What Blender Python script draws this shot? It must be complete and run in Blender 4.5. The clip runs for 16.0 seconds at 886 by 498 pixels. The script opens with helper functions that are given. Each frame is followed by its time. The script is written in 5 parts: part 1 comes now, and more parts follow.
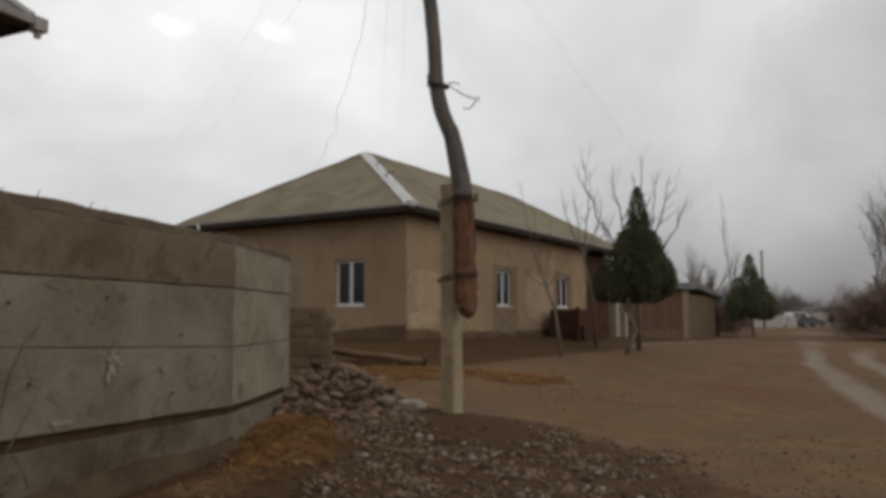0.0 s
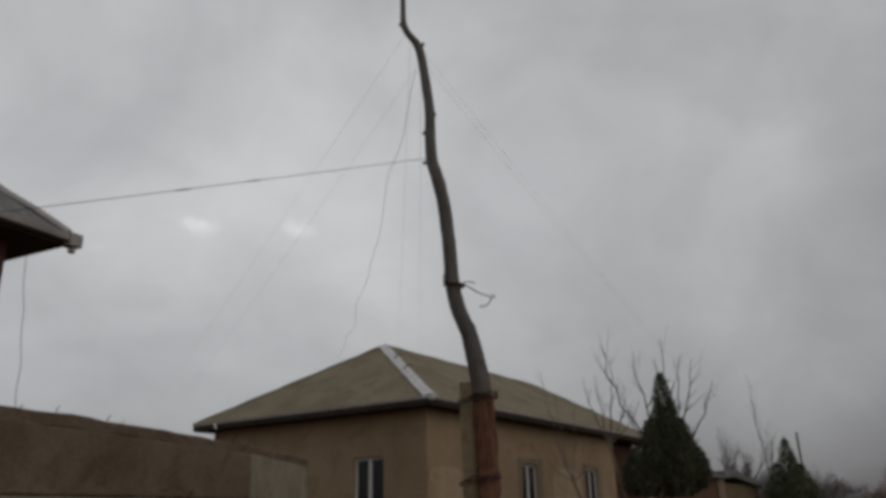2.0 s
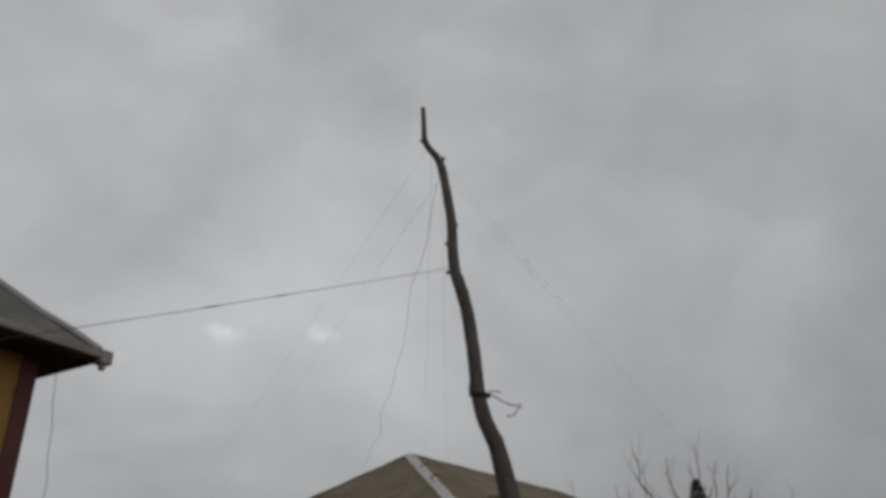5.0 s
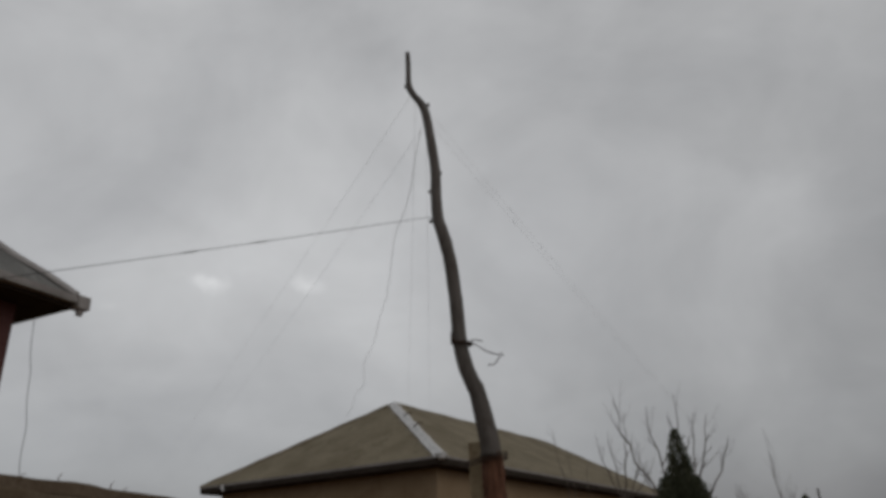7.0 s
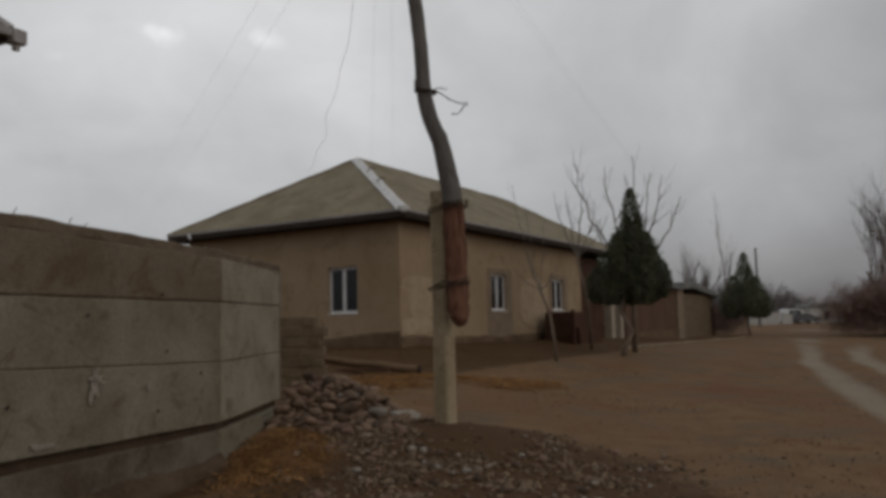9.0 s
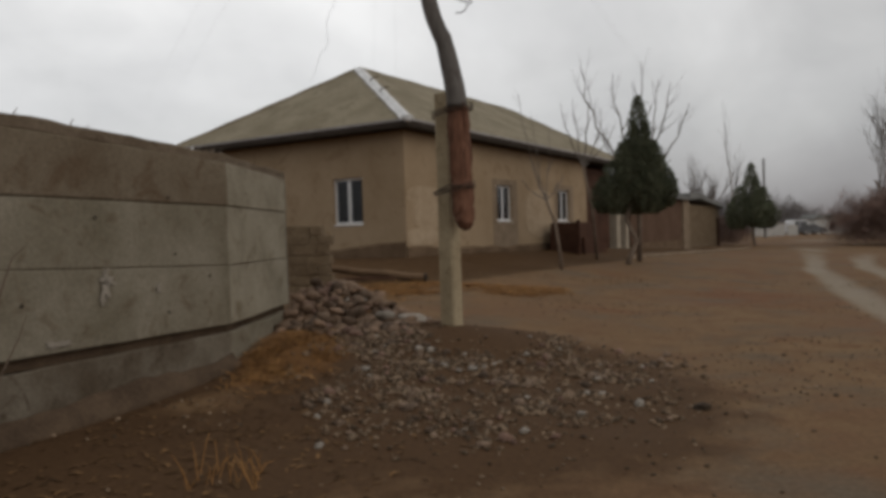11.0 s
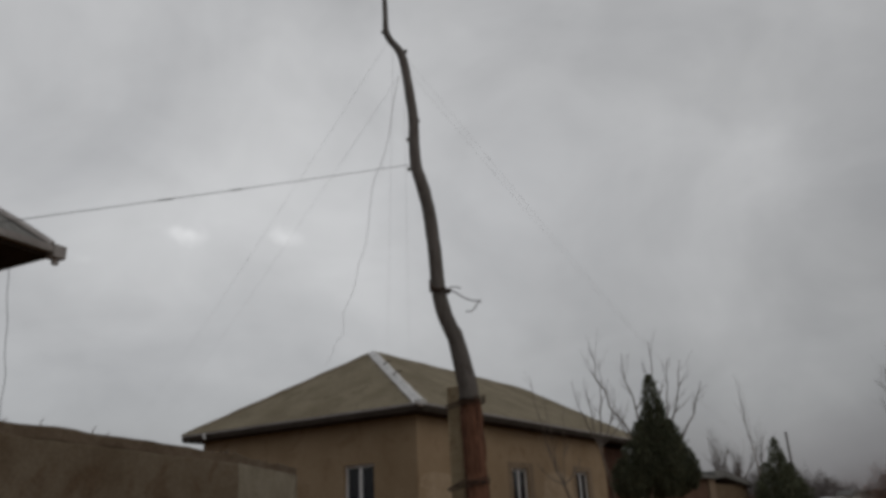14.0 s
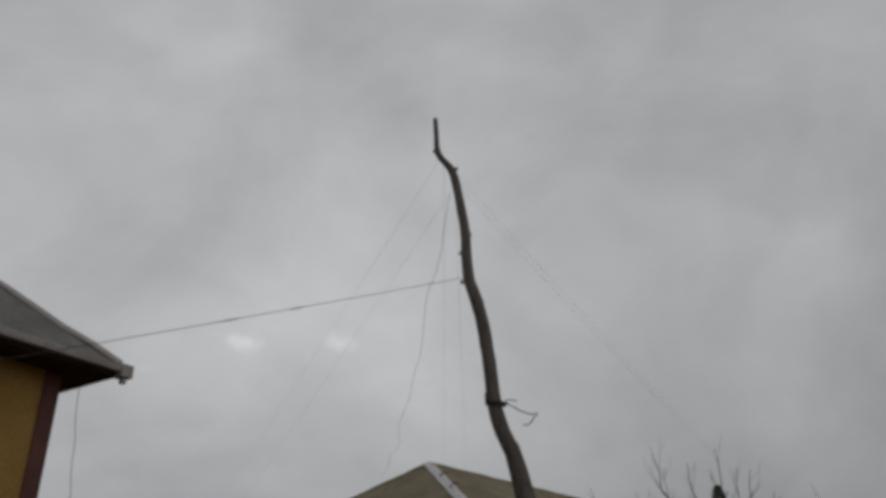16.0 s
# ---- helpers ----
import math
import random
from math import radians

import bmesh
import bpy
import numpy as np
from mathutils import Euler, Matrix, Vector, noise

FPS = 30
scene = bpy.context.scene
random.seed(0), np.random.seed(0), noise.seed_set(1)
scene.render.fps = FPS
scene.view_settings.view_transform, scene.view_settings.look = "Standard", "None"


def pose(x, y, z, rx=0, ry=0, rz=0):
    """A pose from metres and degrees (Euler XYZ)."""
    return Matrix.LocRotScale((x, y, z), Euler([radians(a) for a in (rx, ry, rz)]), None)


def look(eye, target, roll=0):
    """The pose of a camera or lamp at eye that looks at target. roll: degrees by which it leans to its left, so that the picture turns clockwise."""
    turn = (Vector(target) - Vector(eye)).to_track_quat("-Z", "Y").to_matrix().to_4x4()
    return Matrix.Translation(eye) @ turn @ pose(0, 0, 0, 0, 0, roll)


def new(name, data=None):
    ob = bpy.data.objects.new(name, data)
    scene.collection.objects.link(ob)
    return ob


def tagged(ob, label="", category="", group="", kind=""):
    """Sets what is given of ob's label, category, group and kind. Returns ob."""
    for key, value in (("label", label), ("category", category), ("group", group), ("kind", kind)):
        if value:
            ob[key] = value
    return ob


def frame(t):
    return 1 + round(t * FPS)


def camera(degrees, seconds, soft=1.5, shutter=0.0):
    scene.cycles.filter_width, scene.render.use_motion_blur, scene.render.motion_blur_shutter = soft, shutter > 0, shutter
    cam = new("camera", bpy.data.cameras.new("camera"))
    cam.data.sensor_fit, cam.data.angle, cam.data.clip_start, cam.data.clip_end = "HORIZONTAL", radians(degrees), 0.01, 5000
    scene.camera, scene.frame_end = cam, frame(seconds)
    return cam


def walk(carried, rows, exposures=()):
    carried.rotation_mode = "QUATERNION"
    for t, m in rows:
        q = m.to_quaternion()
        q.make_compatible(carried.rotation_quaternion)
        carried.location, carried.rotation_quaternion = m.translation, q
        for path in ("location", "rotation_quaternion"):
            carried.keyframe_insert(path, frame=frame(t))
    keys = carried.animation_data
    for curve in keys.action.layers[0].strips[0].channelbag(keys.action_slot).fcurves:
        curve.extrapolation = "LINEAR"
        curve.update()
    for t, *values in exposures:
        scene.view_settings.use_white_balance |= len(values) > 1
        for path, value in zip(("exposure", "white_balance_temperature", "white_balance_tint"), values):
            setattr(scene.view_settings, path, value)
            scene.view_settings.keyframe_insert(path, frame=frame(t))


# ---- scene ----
cam = camera(60.9, 16.0, soft=4.0)
PATH = [
    (0, (0.003, -0.018, 1.485), (0.003, 1.974, 1.666), -0.16),
    (0.5, (0.025, -0.004, 1.538), (0.039, 1.971, 1.851), -0.81),
    (1, (0.025, 0.006, 1.577), (0.002, 1.951, 2.041), -0.8),
    (1.5, (0.021, -0.021, 1.609), (-0.006, 1.895, 2.183), -1.36),
    (2, (0.019, -0.074, 1.612), (-0.022, 1.813, 2.275), -1.52),
    (2.5, (0.032, -0.079, 1.644), (-0.003, 1.775, 2.392), -1.82),
    (3, (0.006, -0.132, 1.657), (-0.026, 1.696, 2.468), -2.24),
    (3.5, (0.009, -0.151, 1.656), (-0.049, 1.662, 2.498), -2.2),
    (4, (0.014, -0.179, 1.66), (-0.063, 1.616, 2.54), -2.24),
    (5.2, (0.02, -0.2, 1.665), (-0.07, 1.577, 2.578), -2.1),
    (6.5, (0.018, -0.125, 1.653), (-0.059, 1.697, 2.474), -1.6),
    (7, (0.056, -0.083, 1.656), (-0.004, 1.75, 2.454), -2.0),
    (7.5, (0.057, -0.094, 1.652), (0.025, 1.778, 2.356), -2.4),
    (8, (0.058, -0.02, 1.634), (0.072, 1.913, 2.148), -2.23),
    (8.5, (0.053, 0.054, 1.587), (0.069, 2.029, 1.9), -2.24),
    (9, (0.055, 0.108, 1.548), (0.069, 2.099, 1.738), -1.32),
    (9.5, (0.043, 0.109, 1.492), (0.046, 2.106, 1.596), -1.28),
    (9.7, (0.043, 0.116, 1.474), (0.041, 2.115, 1.538), -1.2),
    (10.75, (0.05, 0.13, 1.42), (0.045, 2.129, 1.375), -1.6),
    (11.8, (0.063, 0.066, 1.445), (0.061, 2.064, 1.54), -2.34),
    (12, (0.055, 0.111, 1.464), (0.061, 2.106, 1.608), -2.3),
    (12.5, (0.063, 0.017, 1.52), (0.055, 1.998, 1.794), -2.28),
    (13, (0.054, -0.019, 1.563), (0.055, 1.936, 1.986), -1.92),
    (13.5, (0.062, -0.049, 1.598), (0.062, 1.871, 2.158), -2.14),
    (14, (0.06, -0.099, 1.6), (0.05, 1.783, 2.276), -2.75),
    (14.5, (0.087, -0.078, 1.649), (0.035, 1.767, 2.419), -2.94),
    (15, (0.072, -0.14, 1.66), (-0.018, 1.665, 2.517), -1.9),
    (15.5, (0.055, -0.209, 1.672), (-0.042, 1.559, 2.602), -1.86),
    (16, (0.067, -0.274, 1.665), (-0.066, 1.491, 2.596), -2.42),
]
EXPOSURES = [(0.0, 0.59, 6663, 10), (0.5, 0.38, 6620, 10), (1.0, 0.1, 6562, 10), (2.0, -0.13, 6514, 10), (3.0, -0.18, 6504, 10), (4.2, -0.26, 6500, 10), (6.5, -0.24, 6500, 10), (7.5, -0.19, 6502, 10), (8.3, -0.1, 6521, 10), (9.0, 0.11, 6564, 10), (9.7, 0.29, 6601, 10), (11.8, 0.68, 6665, 10), (12.1, 0.62, 6665, 10), (12.5, 0.45, 6634, 10), (13.0, 0.13, 6568, 10), (13.5, -0.04, 6533, 10), (14.5, -0.16, 6508, 10), (15.5, -0.25, 6500, 10), (16.0, -0.28, 6500, 10)]
walk(cam, [(t, look(eye, target, roll)) for t, eye, target, roll in PATH], EXPOSURES)

# ---- light ----
world = bpy.data.worlds.new("overcast")
scene.world = world
world.use_nodes = True
wn, wl = world.node_tree.nodes, world.node_tree.links
wn.clear()


def wnode(kind, **values):
    nd = wn.new(kind)
    for k, v in values.items():
        nd.inputs[k].default_value = v
    return nd


w_out = wnode("ShaderNodeOutputWorld")
w_bg = wnode("ShaderNodeBackground", Strength=1.0)
w_sky = wnode("ShaderNodeTexSky")
w_sky.sky_type, w_sky.sun_disc = "NISHITA", False
w_sky.sun_elevation, w_sky.sun_rotation = radians(33.7), radians(126.9)
w_skys = wnode("ShaderNodeVectorMath")
w_skys.operation = "SCALE"
w_skys.inputs["Scale"].default_value = 0.05
w_tc = wnode("ShaderNodeTexCoord")
w_map = wnode("ShaderNodeMapping")
w_map.inputs["Scale"].default_value = (1.0, 1.0, 1.4)
w_n1 = wnode("ShaderNodeTexNoise", Scale=2.0, Detail=5.0, Roughness=0.5, Distortion=0.5)
w_r1 = wnode("ShaderNodeValToRGB")
w_r1.color_ramp.elements[0].position, w_r1.color_ramp.elements[0].color = 0.33, (0.425, 0.43, 0.44, 1)
w_r1.color_ramp.elements[1].position, w_r1.color_ramp.elements[1].color = 0.68, (0.61, 0.615, 0.62, 1)
w_mix = wnode("ShaderNodeMix")
w_mix.data_type = "RGBA"
w_mix.inputs["Factor"].default_value = 0.9
wl.new(w_tc.outputs["Generated"], w_map.inputs["Vector"])
wl.new(w_map.outputs["Vector"], w_n1.inputs["Vector"])
wl.new(w_n1.outputs["Fac"], w_r1.inputs["Fac"])
wl.new(w_sky.outputs["Color"], w_skys.inputs[0])
wl.new(w_skys.outputs["Vector"], w_mix.inputs["A"])
wl.new(w_r1.outputs["Color"], w_mix.inputs["B"])
# the sun stands behind the cloud ahead: the sky is brighter there than behind
w_dot = wnode("ShaderNodeVectorMath")
w_dot.operation = "DOT_PRODUCT"
w_dot.inputs[1].default_value = (-0.42, 0.84, 0.34)
wl.new(w_tc.outputs["Generated"], w_dot.inputs[0])
w_half = wnode("ShaderNodeMath")
w_half.operation = "MULTIPLY_ADD"
w_half.inputs[1].default_value, w_half.inputs[2].default_value = 0.5, 0.5
wl.new(w_dot.outputs["Value"], w_half.inputs[0])
w_amt = wnode("ShaderNodeValToRGB")
for i, (place, tone) in enumerate(((0.0, (0.74, 0.635, 0.53)), (0.5, (0.75, 0.685, 0.615)), (0.7, (0.66, 0.65, 0.645)), (0.82, (0.89, 0.89, 0.89)), (0.97, (1.04, 1.04, 1.04)))):
    spot = w_amt.color_ramp.elements[i] if i < 2 else w_amt.color_ramp.elements.new(place)
    spot.position, spot.color = place, (*tone, 1)
wl.new(w_half.outputs["Value"], w_amt.inputs["Fac"])
w_all = wnode("ShaderNodeVectorMath")
w_all.operation = "SCALE"
wl.new(w_mix.outputs["Result"], w_all.inputs[0])
wl.new(w_amt.outputs["Color"], w_all.inputs["Scale"])
w_last = w_all.outputs["Vector"]
# three thin places in the cloud, brighter than the rest
for way, size, gain in (((-0.323, 0.879, 0.351), 0.04, 0.19), ((-0.208, 0.912, 0.353), 0.038, 0.17), ((-0.431, 0.846, 0.315), 0.026, 0.09)):
    sub = wnode("ShaderNodeVectorMath")
    sub.operation = "SUBTRACT"
    sub.inputs[1].default_value = way
    wl.new(w_tc.outputs["Generated"], sub.inputs[0])
    sq = wnode("ShaderNodeVectorMath")
    sq.operation = "MULTIPLY"
    sq.inputs[1].default_value = (1.0, 1.0, 2.0)
    wl.new(sub.outputs["Vector"], sq.inputs[0])
    wob = wnode("ShaderNodeTexNoise", Scale=34.0, Detail=6.0)
    wl.new(w_tc.outputs["Generated"], wob.inputs["Vector"])
    wo = wnode("ShaderNodeMath")
    wo.operation = "MULTIPLY"
    wo.inputs[1].default_value = 0.075
    wl.new(wob.outputs["Fac"], wo.inputs[0])
    ln = wnode("ShaderNodeVectorMath")
    ln.operation = "LENGTH"
    wl.new(sq.outputs["Vector"], ln.inputs[0])
    ad = wnode("ShaderNodeMath")
    ad.operation = "ADD"
    wl.new(ln.outputs["Value"], ad.inputs[0])
    wl.new(wo.outputs["Value"], ad.inputs[1])
    mr = wnode("ShaderNodeMapRange")
    mr.interpolation_type = "SMOOTHSTEP"
    mr.inputs["From Min"].default_value, mr.inputs["From Max"].default_value = 0.02, size + 0.03
    mr.inputs["To Min"].default_value, mr.inputs["To Max"].default_value = gain, 0.0
    wl.new(ad.outputs["Value"], mr.inputs["Value"])
    plus = wnode("ShaderNodeVectorMath")
    plus.operation = "ADD"
    wl.new(w_last, plus.inputs[0])
    wl.new(mr.outputs["Result"], plus.inputs[1])
    w_last = plus.outputs["Vector"]
# the cloud is greyest towards the horizon and brightest a little above it
w_sep = wnode("ShaderNodeSeparateXYZ")
wl.new(w_tc.outputs["Generated"], w_sep.inputs[0])
w_elev = wnode("ShaderNodeValToRGB")
for i, (place, tone) in enumerate(((0.0, 0.86), (1.0, 1.0), (0.10, 0.87), (0.26, 0.96), (0.38, 1.06), (0.52, 1.01))):
    spot = w_elev.color_ramp.elements[i] if i < 2 else w_elev.color_ramp.elements.new(place)
    spot.position, spot.color = place, (tone, tone, tone, 1)
wl.new(w_sep.outputs["Z"], w_elev.inputs["Fac"])
w_n2 = wnode("ShaderNodeTexNoise", Scale=5.5, Detail=5.0, Roughness=0.55, Distortion=0.4)
wl.new(w_map.outputs["Vector"], w_n2.inputs["Vector"])
w_puff = wnode("ShaderNodeMapRange")
for k, v in (("From Min", 0.3), ("From Max", 0.7), ("To Min", 0.93), ("To Max", 1.07)):
    w_puff.inputs[k].default_value = v
wl.new(w_n2.outputs["Fac"], w_puff.inputs["Value"])
for sock in (w_elev.outputs["Color"], w_puff.outputs["Result"]):
    w_by = wnode("ShaderNodeVectorMath")
    w_by.operation = "SCALE"
    wl.new(w_last, w_by.inputs[0])
    wl.new(sock, w_by.inputs["Scale"])
    w_last = w_by.outputs["Vector"]
# a heavier bank of cloud low over the street
w_low = wnode("ShaderNodeVectorMath")
w_low.operation = "DOT_PRODUCT"
w_low.inputs[1].default_value = (0.45, 0.882, 0.14)
wl.new(w_tc.outputs["Generated"], w_low.inputs[0])
w_bank = wnode("ShaderNodeMapRange")
w_bank.interpolation_type = "SMOOTHSTEP"
for k, v in (("From Min", 0.90), ("From Max", 0.995), ("To Min", 1.0), ("To Max", 0.93)):
    w_bank.inputs[k].default_value = v
wl.new(w_low.outputs["Value"], w_bank.inputs["Value"])
w_dim = wnode("ShaderNodeVectorMath")
w_dim.operation = "SCALE"
wl.new(w_last, w_dim.inputs[0])
wl.new(w_bank.outputs["Result"], w_dim.inputs["Scale"])
w_last = w_dim.outputs["Vector"]
wl.new(w_last, w_bg.inputs["Color"])
wl.new(w_bg.outputs["Background"], w_out.inputs["Surface"])

sun = new("sun", bpy.data.lights.new("sun", "SUN"))
sun.data.energy, sun.data.angle, sun.data.color = 0.4, radians(60), (1.0, 0.93, 0.84)
sun.matrix_world = look((48, -36, 40), (0, 0, 0))

# ---- materials ----


def mat(name, a, b, c=None, scale=1.5, fine=40.0, rough=0.85, bump=0.3, dist=0.01, metal=0.0, stretch=(1, 1, 1), vary=0.0, island=False, blotch=0.45, spec=0.12, wave=0.0, wave_axis="X"):
    """A worn surface: a and b mixed in large blotches, grain on top, c (if any) in rare stains."""
    m = bpy.data.materials.new(name)
    m.use_nodes = True
    nt = m.node_tree
    bs = nt.nodes["Principled BSDF"]
    L = nt.links.new

    def nd(kind, **values):
        n = nt.nodes.new(kind)
        for k, v in values.items():
            n.inputs[k].default_value = v
        return n

    tc = nd("ShaderNodeTexCoord")
    mp = nd("ShaderNodeMapping", Scale=stretch)
    L(tc.outputs["Object"], mp.inputs["Vector"])
    n1 = nd("ShaderNodeTexNoise", Scale=scale, Detail=5.0, Roughness=0.6, Distortion=0.3)
    n2 = nd("ShaderNodeTexNoise", Scale=fine, Detail=3.0, Roughness=0.65)
    for n in (n1, n2):
        L(mp.outputs["Vector"], n.inputs["Vector"])
    ramp = nd("ShaderNodeValToRGB")
    e = ramp.color_ramp.elements
    e[0].position, e[0].color = blotch - 0.13, (*a, 1)
    e[1].position, e[1].color = blotch + 0.17, (*b, 1)
    L(n1.outputs["Fac"], ramp.inputs["Fac"])
    last = ramp.outputs["Color"]
    if c:
        n3 = nd("ShaderNodeTexNoise", Scale=scale * 2.7, Detail=6.0, Roughness=0.7, Distortion=0.8)
        L(mp.outputs["Vector"], n3.inputs["Vector"])
        mr = nd("ShaderNodeMapRange")
        mr.inputs["From Min"].default_value, mr.inputs["From Max"].default_value = 0.54, 0.7
        L(n3.outputs["Fac"], mr.inputs["Value"])
        mx = nd("ShaderNodeMix")
        mx.data_type = "RGBA"
        mx.inputs["B"].default_value = (*c, 1)
        L(mr.outputs["Result"], mx.inputs["Factor"])
        L(last, mx.inputs["A"])
        last = mx.outputs["Result"]
    hv = nd("ShaderNodeHueSaturation")
    L(last, hv.inputs["Color"])
    val = nd("ShaderNodeMapRange")
    val.inputs["From Min"].default_value, val.inputs["From Max"].default_value = 0.25, 0.75
    val.inputs["To Min"].default_value, val.inputs["To Max"].default_value = 0.78, 1.22
    L(n2.outputs["Fac"], val.inputs["Value"])
    vout = val.outputs["Result"]
    if vary:
        rnd = nd("ShaderNodeNewGeometry").outputs["Random Per Island"] if island else nd("ShaderNodeObjectInfo").outputs["Random"]
        vr = nd("ShaderNodeMapRange")
        vr.inputs["To Min"].default_value, vr.inputs["To Max"].default_value = 1 - vary, 1 + vary
        L(rnd, vr.inputs["Value"])
        mu = nd("ShaderNodeMath")
        mu.operation = "MULTIPLY"
        L(vout, mu.inputs[0])
        L(vr.outputs["Result"], mu.inputs[1])
        vout = mu.outputs["Value"]
    L(vout, hv.inputs["Value"])
    L(hv.outputs["Color"], bs.inputs["Base Color"])
    bs.inputs["Roughness"].default_value, bs.inputs["Metallic"].default_value = rough, metal
    bs.inputs["Specular IOR Level"].default_value = spec
    if bump:
        ad = nd("ShaderNodeMath")
        ad.operation = "ADD"
        L(n2.outputs["Fac"], ad.inputs[0])
        L(n1.outputs["Fac"], ad.inputs[1])
        hgt = ad.outputs["Value"]
        if wave:
            wv = nd("ShaderNodeTexWave", Scale=wave)
            wv.bands_direction = wave_axis
            L(tc.outputs["Object"], wv.inputs["Vector"])
            a2 = nd("ShaderNodeMath")
            a2.operation = "MULTIPLY_ADD"
            a2.inputs[1].default_value = 1.5
            L(wv.outputs["Fac"], a2.inputs[0])
            L(hgt, a2.inputs[2])
            hgt = a2.outputs["Value"]
        bp = nd("ShaderNodeBump", Strength=bump, Distance=dist)
        L(hgt, bp.inputs["Height"])
        L(bp.outputs["Normal"], bs.inputs["Normal"])
    return m


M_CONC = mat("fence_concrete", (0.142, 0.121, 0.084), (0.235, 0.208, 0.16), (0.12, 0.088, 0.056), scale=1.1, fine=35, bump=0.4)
# fence concrete toned up: the return's stronger light is painted in
M_CONC_LIT = mat("lit_return_concrete", (0.210, 0.184, 0.135), (0.307, 0.275, 0.212), (0.164, 0.131, 0.087), scale=1.4, fine=35, bump=0.35)
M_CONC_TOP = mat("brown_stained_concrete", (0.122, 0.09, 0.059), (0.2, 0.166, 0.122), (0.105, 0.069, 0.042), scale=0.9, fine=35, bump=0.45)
M_CONC_WET = mat("damp_concrete", (0.085, 0.064, 0.044), (0.17, 0.145, 0.112), (0.06, 0.042, 0.027), scale=1.6, fine=35, bump=0.5)
M_MORTAR = mat("top_mortar", (0.115, 0.085, 0.058), (0.17, 0.132, 0.095), (0.085, 0.06, 0.04), scale=2.0, fine=30, bump=0.6)
M_SPLASH = mat("lime_splash", (0.22, 0.19, 0.155), (0.32, 0.285, 0.24), scale=6, fine=60, bump=0.2)
M_HOLE_SHADE = mat("hole_shade", (0.03, 0.025, 0.02), (0.05, 0.04, 0.03), bump=0.0)
M_PLASTER = mat("clay_plaster", (0.288, 0.208, 0.129), (0.358, 0.267, 0.175), (0.242, 0.167, 0.101), scale=0.55, fine=22, bump=0.3)
M_PATCH = mat("pale_plaster", (0.344, 0.257, 0.169), (0.427, 0.331, 0.230), (0.291, 0.211, 0.134), scale=1.8, fine=30, bump=0.3)
M_SURR = mat("cement_surround", (0.20, 0.148, 0.10), (0.27, 0.205, 0.145), scale=2.0, fine=30, bump=0.3)
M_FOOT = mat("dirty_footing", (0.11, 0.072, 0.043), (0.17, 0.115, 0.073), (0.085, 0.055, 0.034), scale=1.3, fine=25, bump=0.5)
M_SLATE = mat("roof_slate", (0.18, 0.15, 0.10), (0.255, 0.22, 0.155), (0.14, 0.115, 0.072), scale=0.7, fine=20, rough=0.9, bump=0.35, dist=0.02, vary=0.06)
M_SLATE_NEAR = mat("grey_slate", (0.15, 0.15, 0.145), (0.22, 0.22, 0.21), (0.11, 0.11, 0.10), scale=1.2, fine=25, bump=0.35, dist=0.02)
M_SHEET = mat("galvanised_sheet", (0.52, 0.52, 0.52), (0.68, 0.68, 0.68), (0.4, 0.39, 0.37), scale=2.5, fine=40, rough=0.55, bump=0.15, metal=0.0, spec=0.5)
M_GUTTER = mat("weathered_gutter", (0.26, 0.24, 0.23), (0.36, 0.34, 0.33), (0.2, 0.17, 0.15), scale=3, fine=40, rough=0.55, bump=0.15, spec=0.5)
M_EAVE = mat("dark_eaves_board", (0.035, 0.027, 0.021), (0.055, 0.043, 0.035), scale=3, fine=30, bump=0.3, stretch=(1, 1, 4))
M_PVC = mat("white_window_frame", (0.66, 0.66, 0.66), (0.74, 0.74, 0.74), scale=4, fine=60, rough=0.45, bump=0.05, spec=0.5)
M_GATE = mat("rust_brown_gate", (0.057, 0.027, 0.017), (0.088, 0.043, 0.027), (0.042, 0.020, 0.014), scale=1.6, fine=25, rough=0.7, bump=0.3, vary=0.12)
M_ANNEX = mat("brown_clay_wall", (0.099, 0.058, 0.037), (0.134, 0.082, 0.056), (0.077, 0.044, 0.030), scale=0.7, fine=18, bump=0.4)
M_PALE = mat("pale_pier", (0.30, 0.25, 0.19), (0.38, 0.33, 0.26), (0.24, 0.19, 0.14), scale=1.2, fine=20, bump=0.3)
M_ADOBE = mat("adobe", (0.139, 0.098, 0.061), (0.197, 0.148, 0.097), (0.105, 0.073, 0.045), scale=2.2, fine=25, bump=0.9, dist=0.03, vary=0.08)
M_OCHRE = mat("ochre_plaster", (0.30, 0.18, 0.055), (0.37, 0.235, 0.08), (0.25, 0.145, 0.048), scale=0.9, fine=30, bump=0.2)
M_MAROON = mat("maroon_trim", (0.11, 0.05, 0.048), (0.15, 0.075, 0.07), scale=2, fine=30, bump=0.2)
M_POST = mat("post_concrete", (0.285, 0.228, 0.145), (0.385, 0.315, 0.21), (0.21, 0.16, 0.098), scale=2.6, fine=40, bump=0.45)
M_POLE = mat("weathered_pole", (0.109, 0.099, 0.090), (0.161, 0.148, 0.138), (0.070, 0.058, 0.050), scale=3.0, fine=28, bump=0.8, dist=0.02, stretch=(1, 1, 0.18))
M_BUTT = mat("stripped_pole_wood", (0.095, 0.043, 0.028), (0.21, 0.105, 0.068), (0.045, 0.025, 0.018), scale=9.0, fine=45, bump=0.9, dist=0.02, stretch=(1, 1, 0.14))
M_IRON = mat("rusty_iron", (0.05, 0.035, 0.028), (0.09, 0.06, 0.045), scale=12, fine=80, rough=0.7, bump=0.3, metal=0.3)
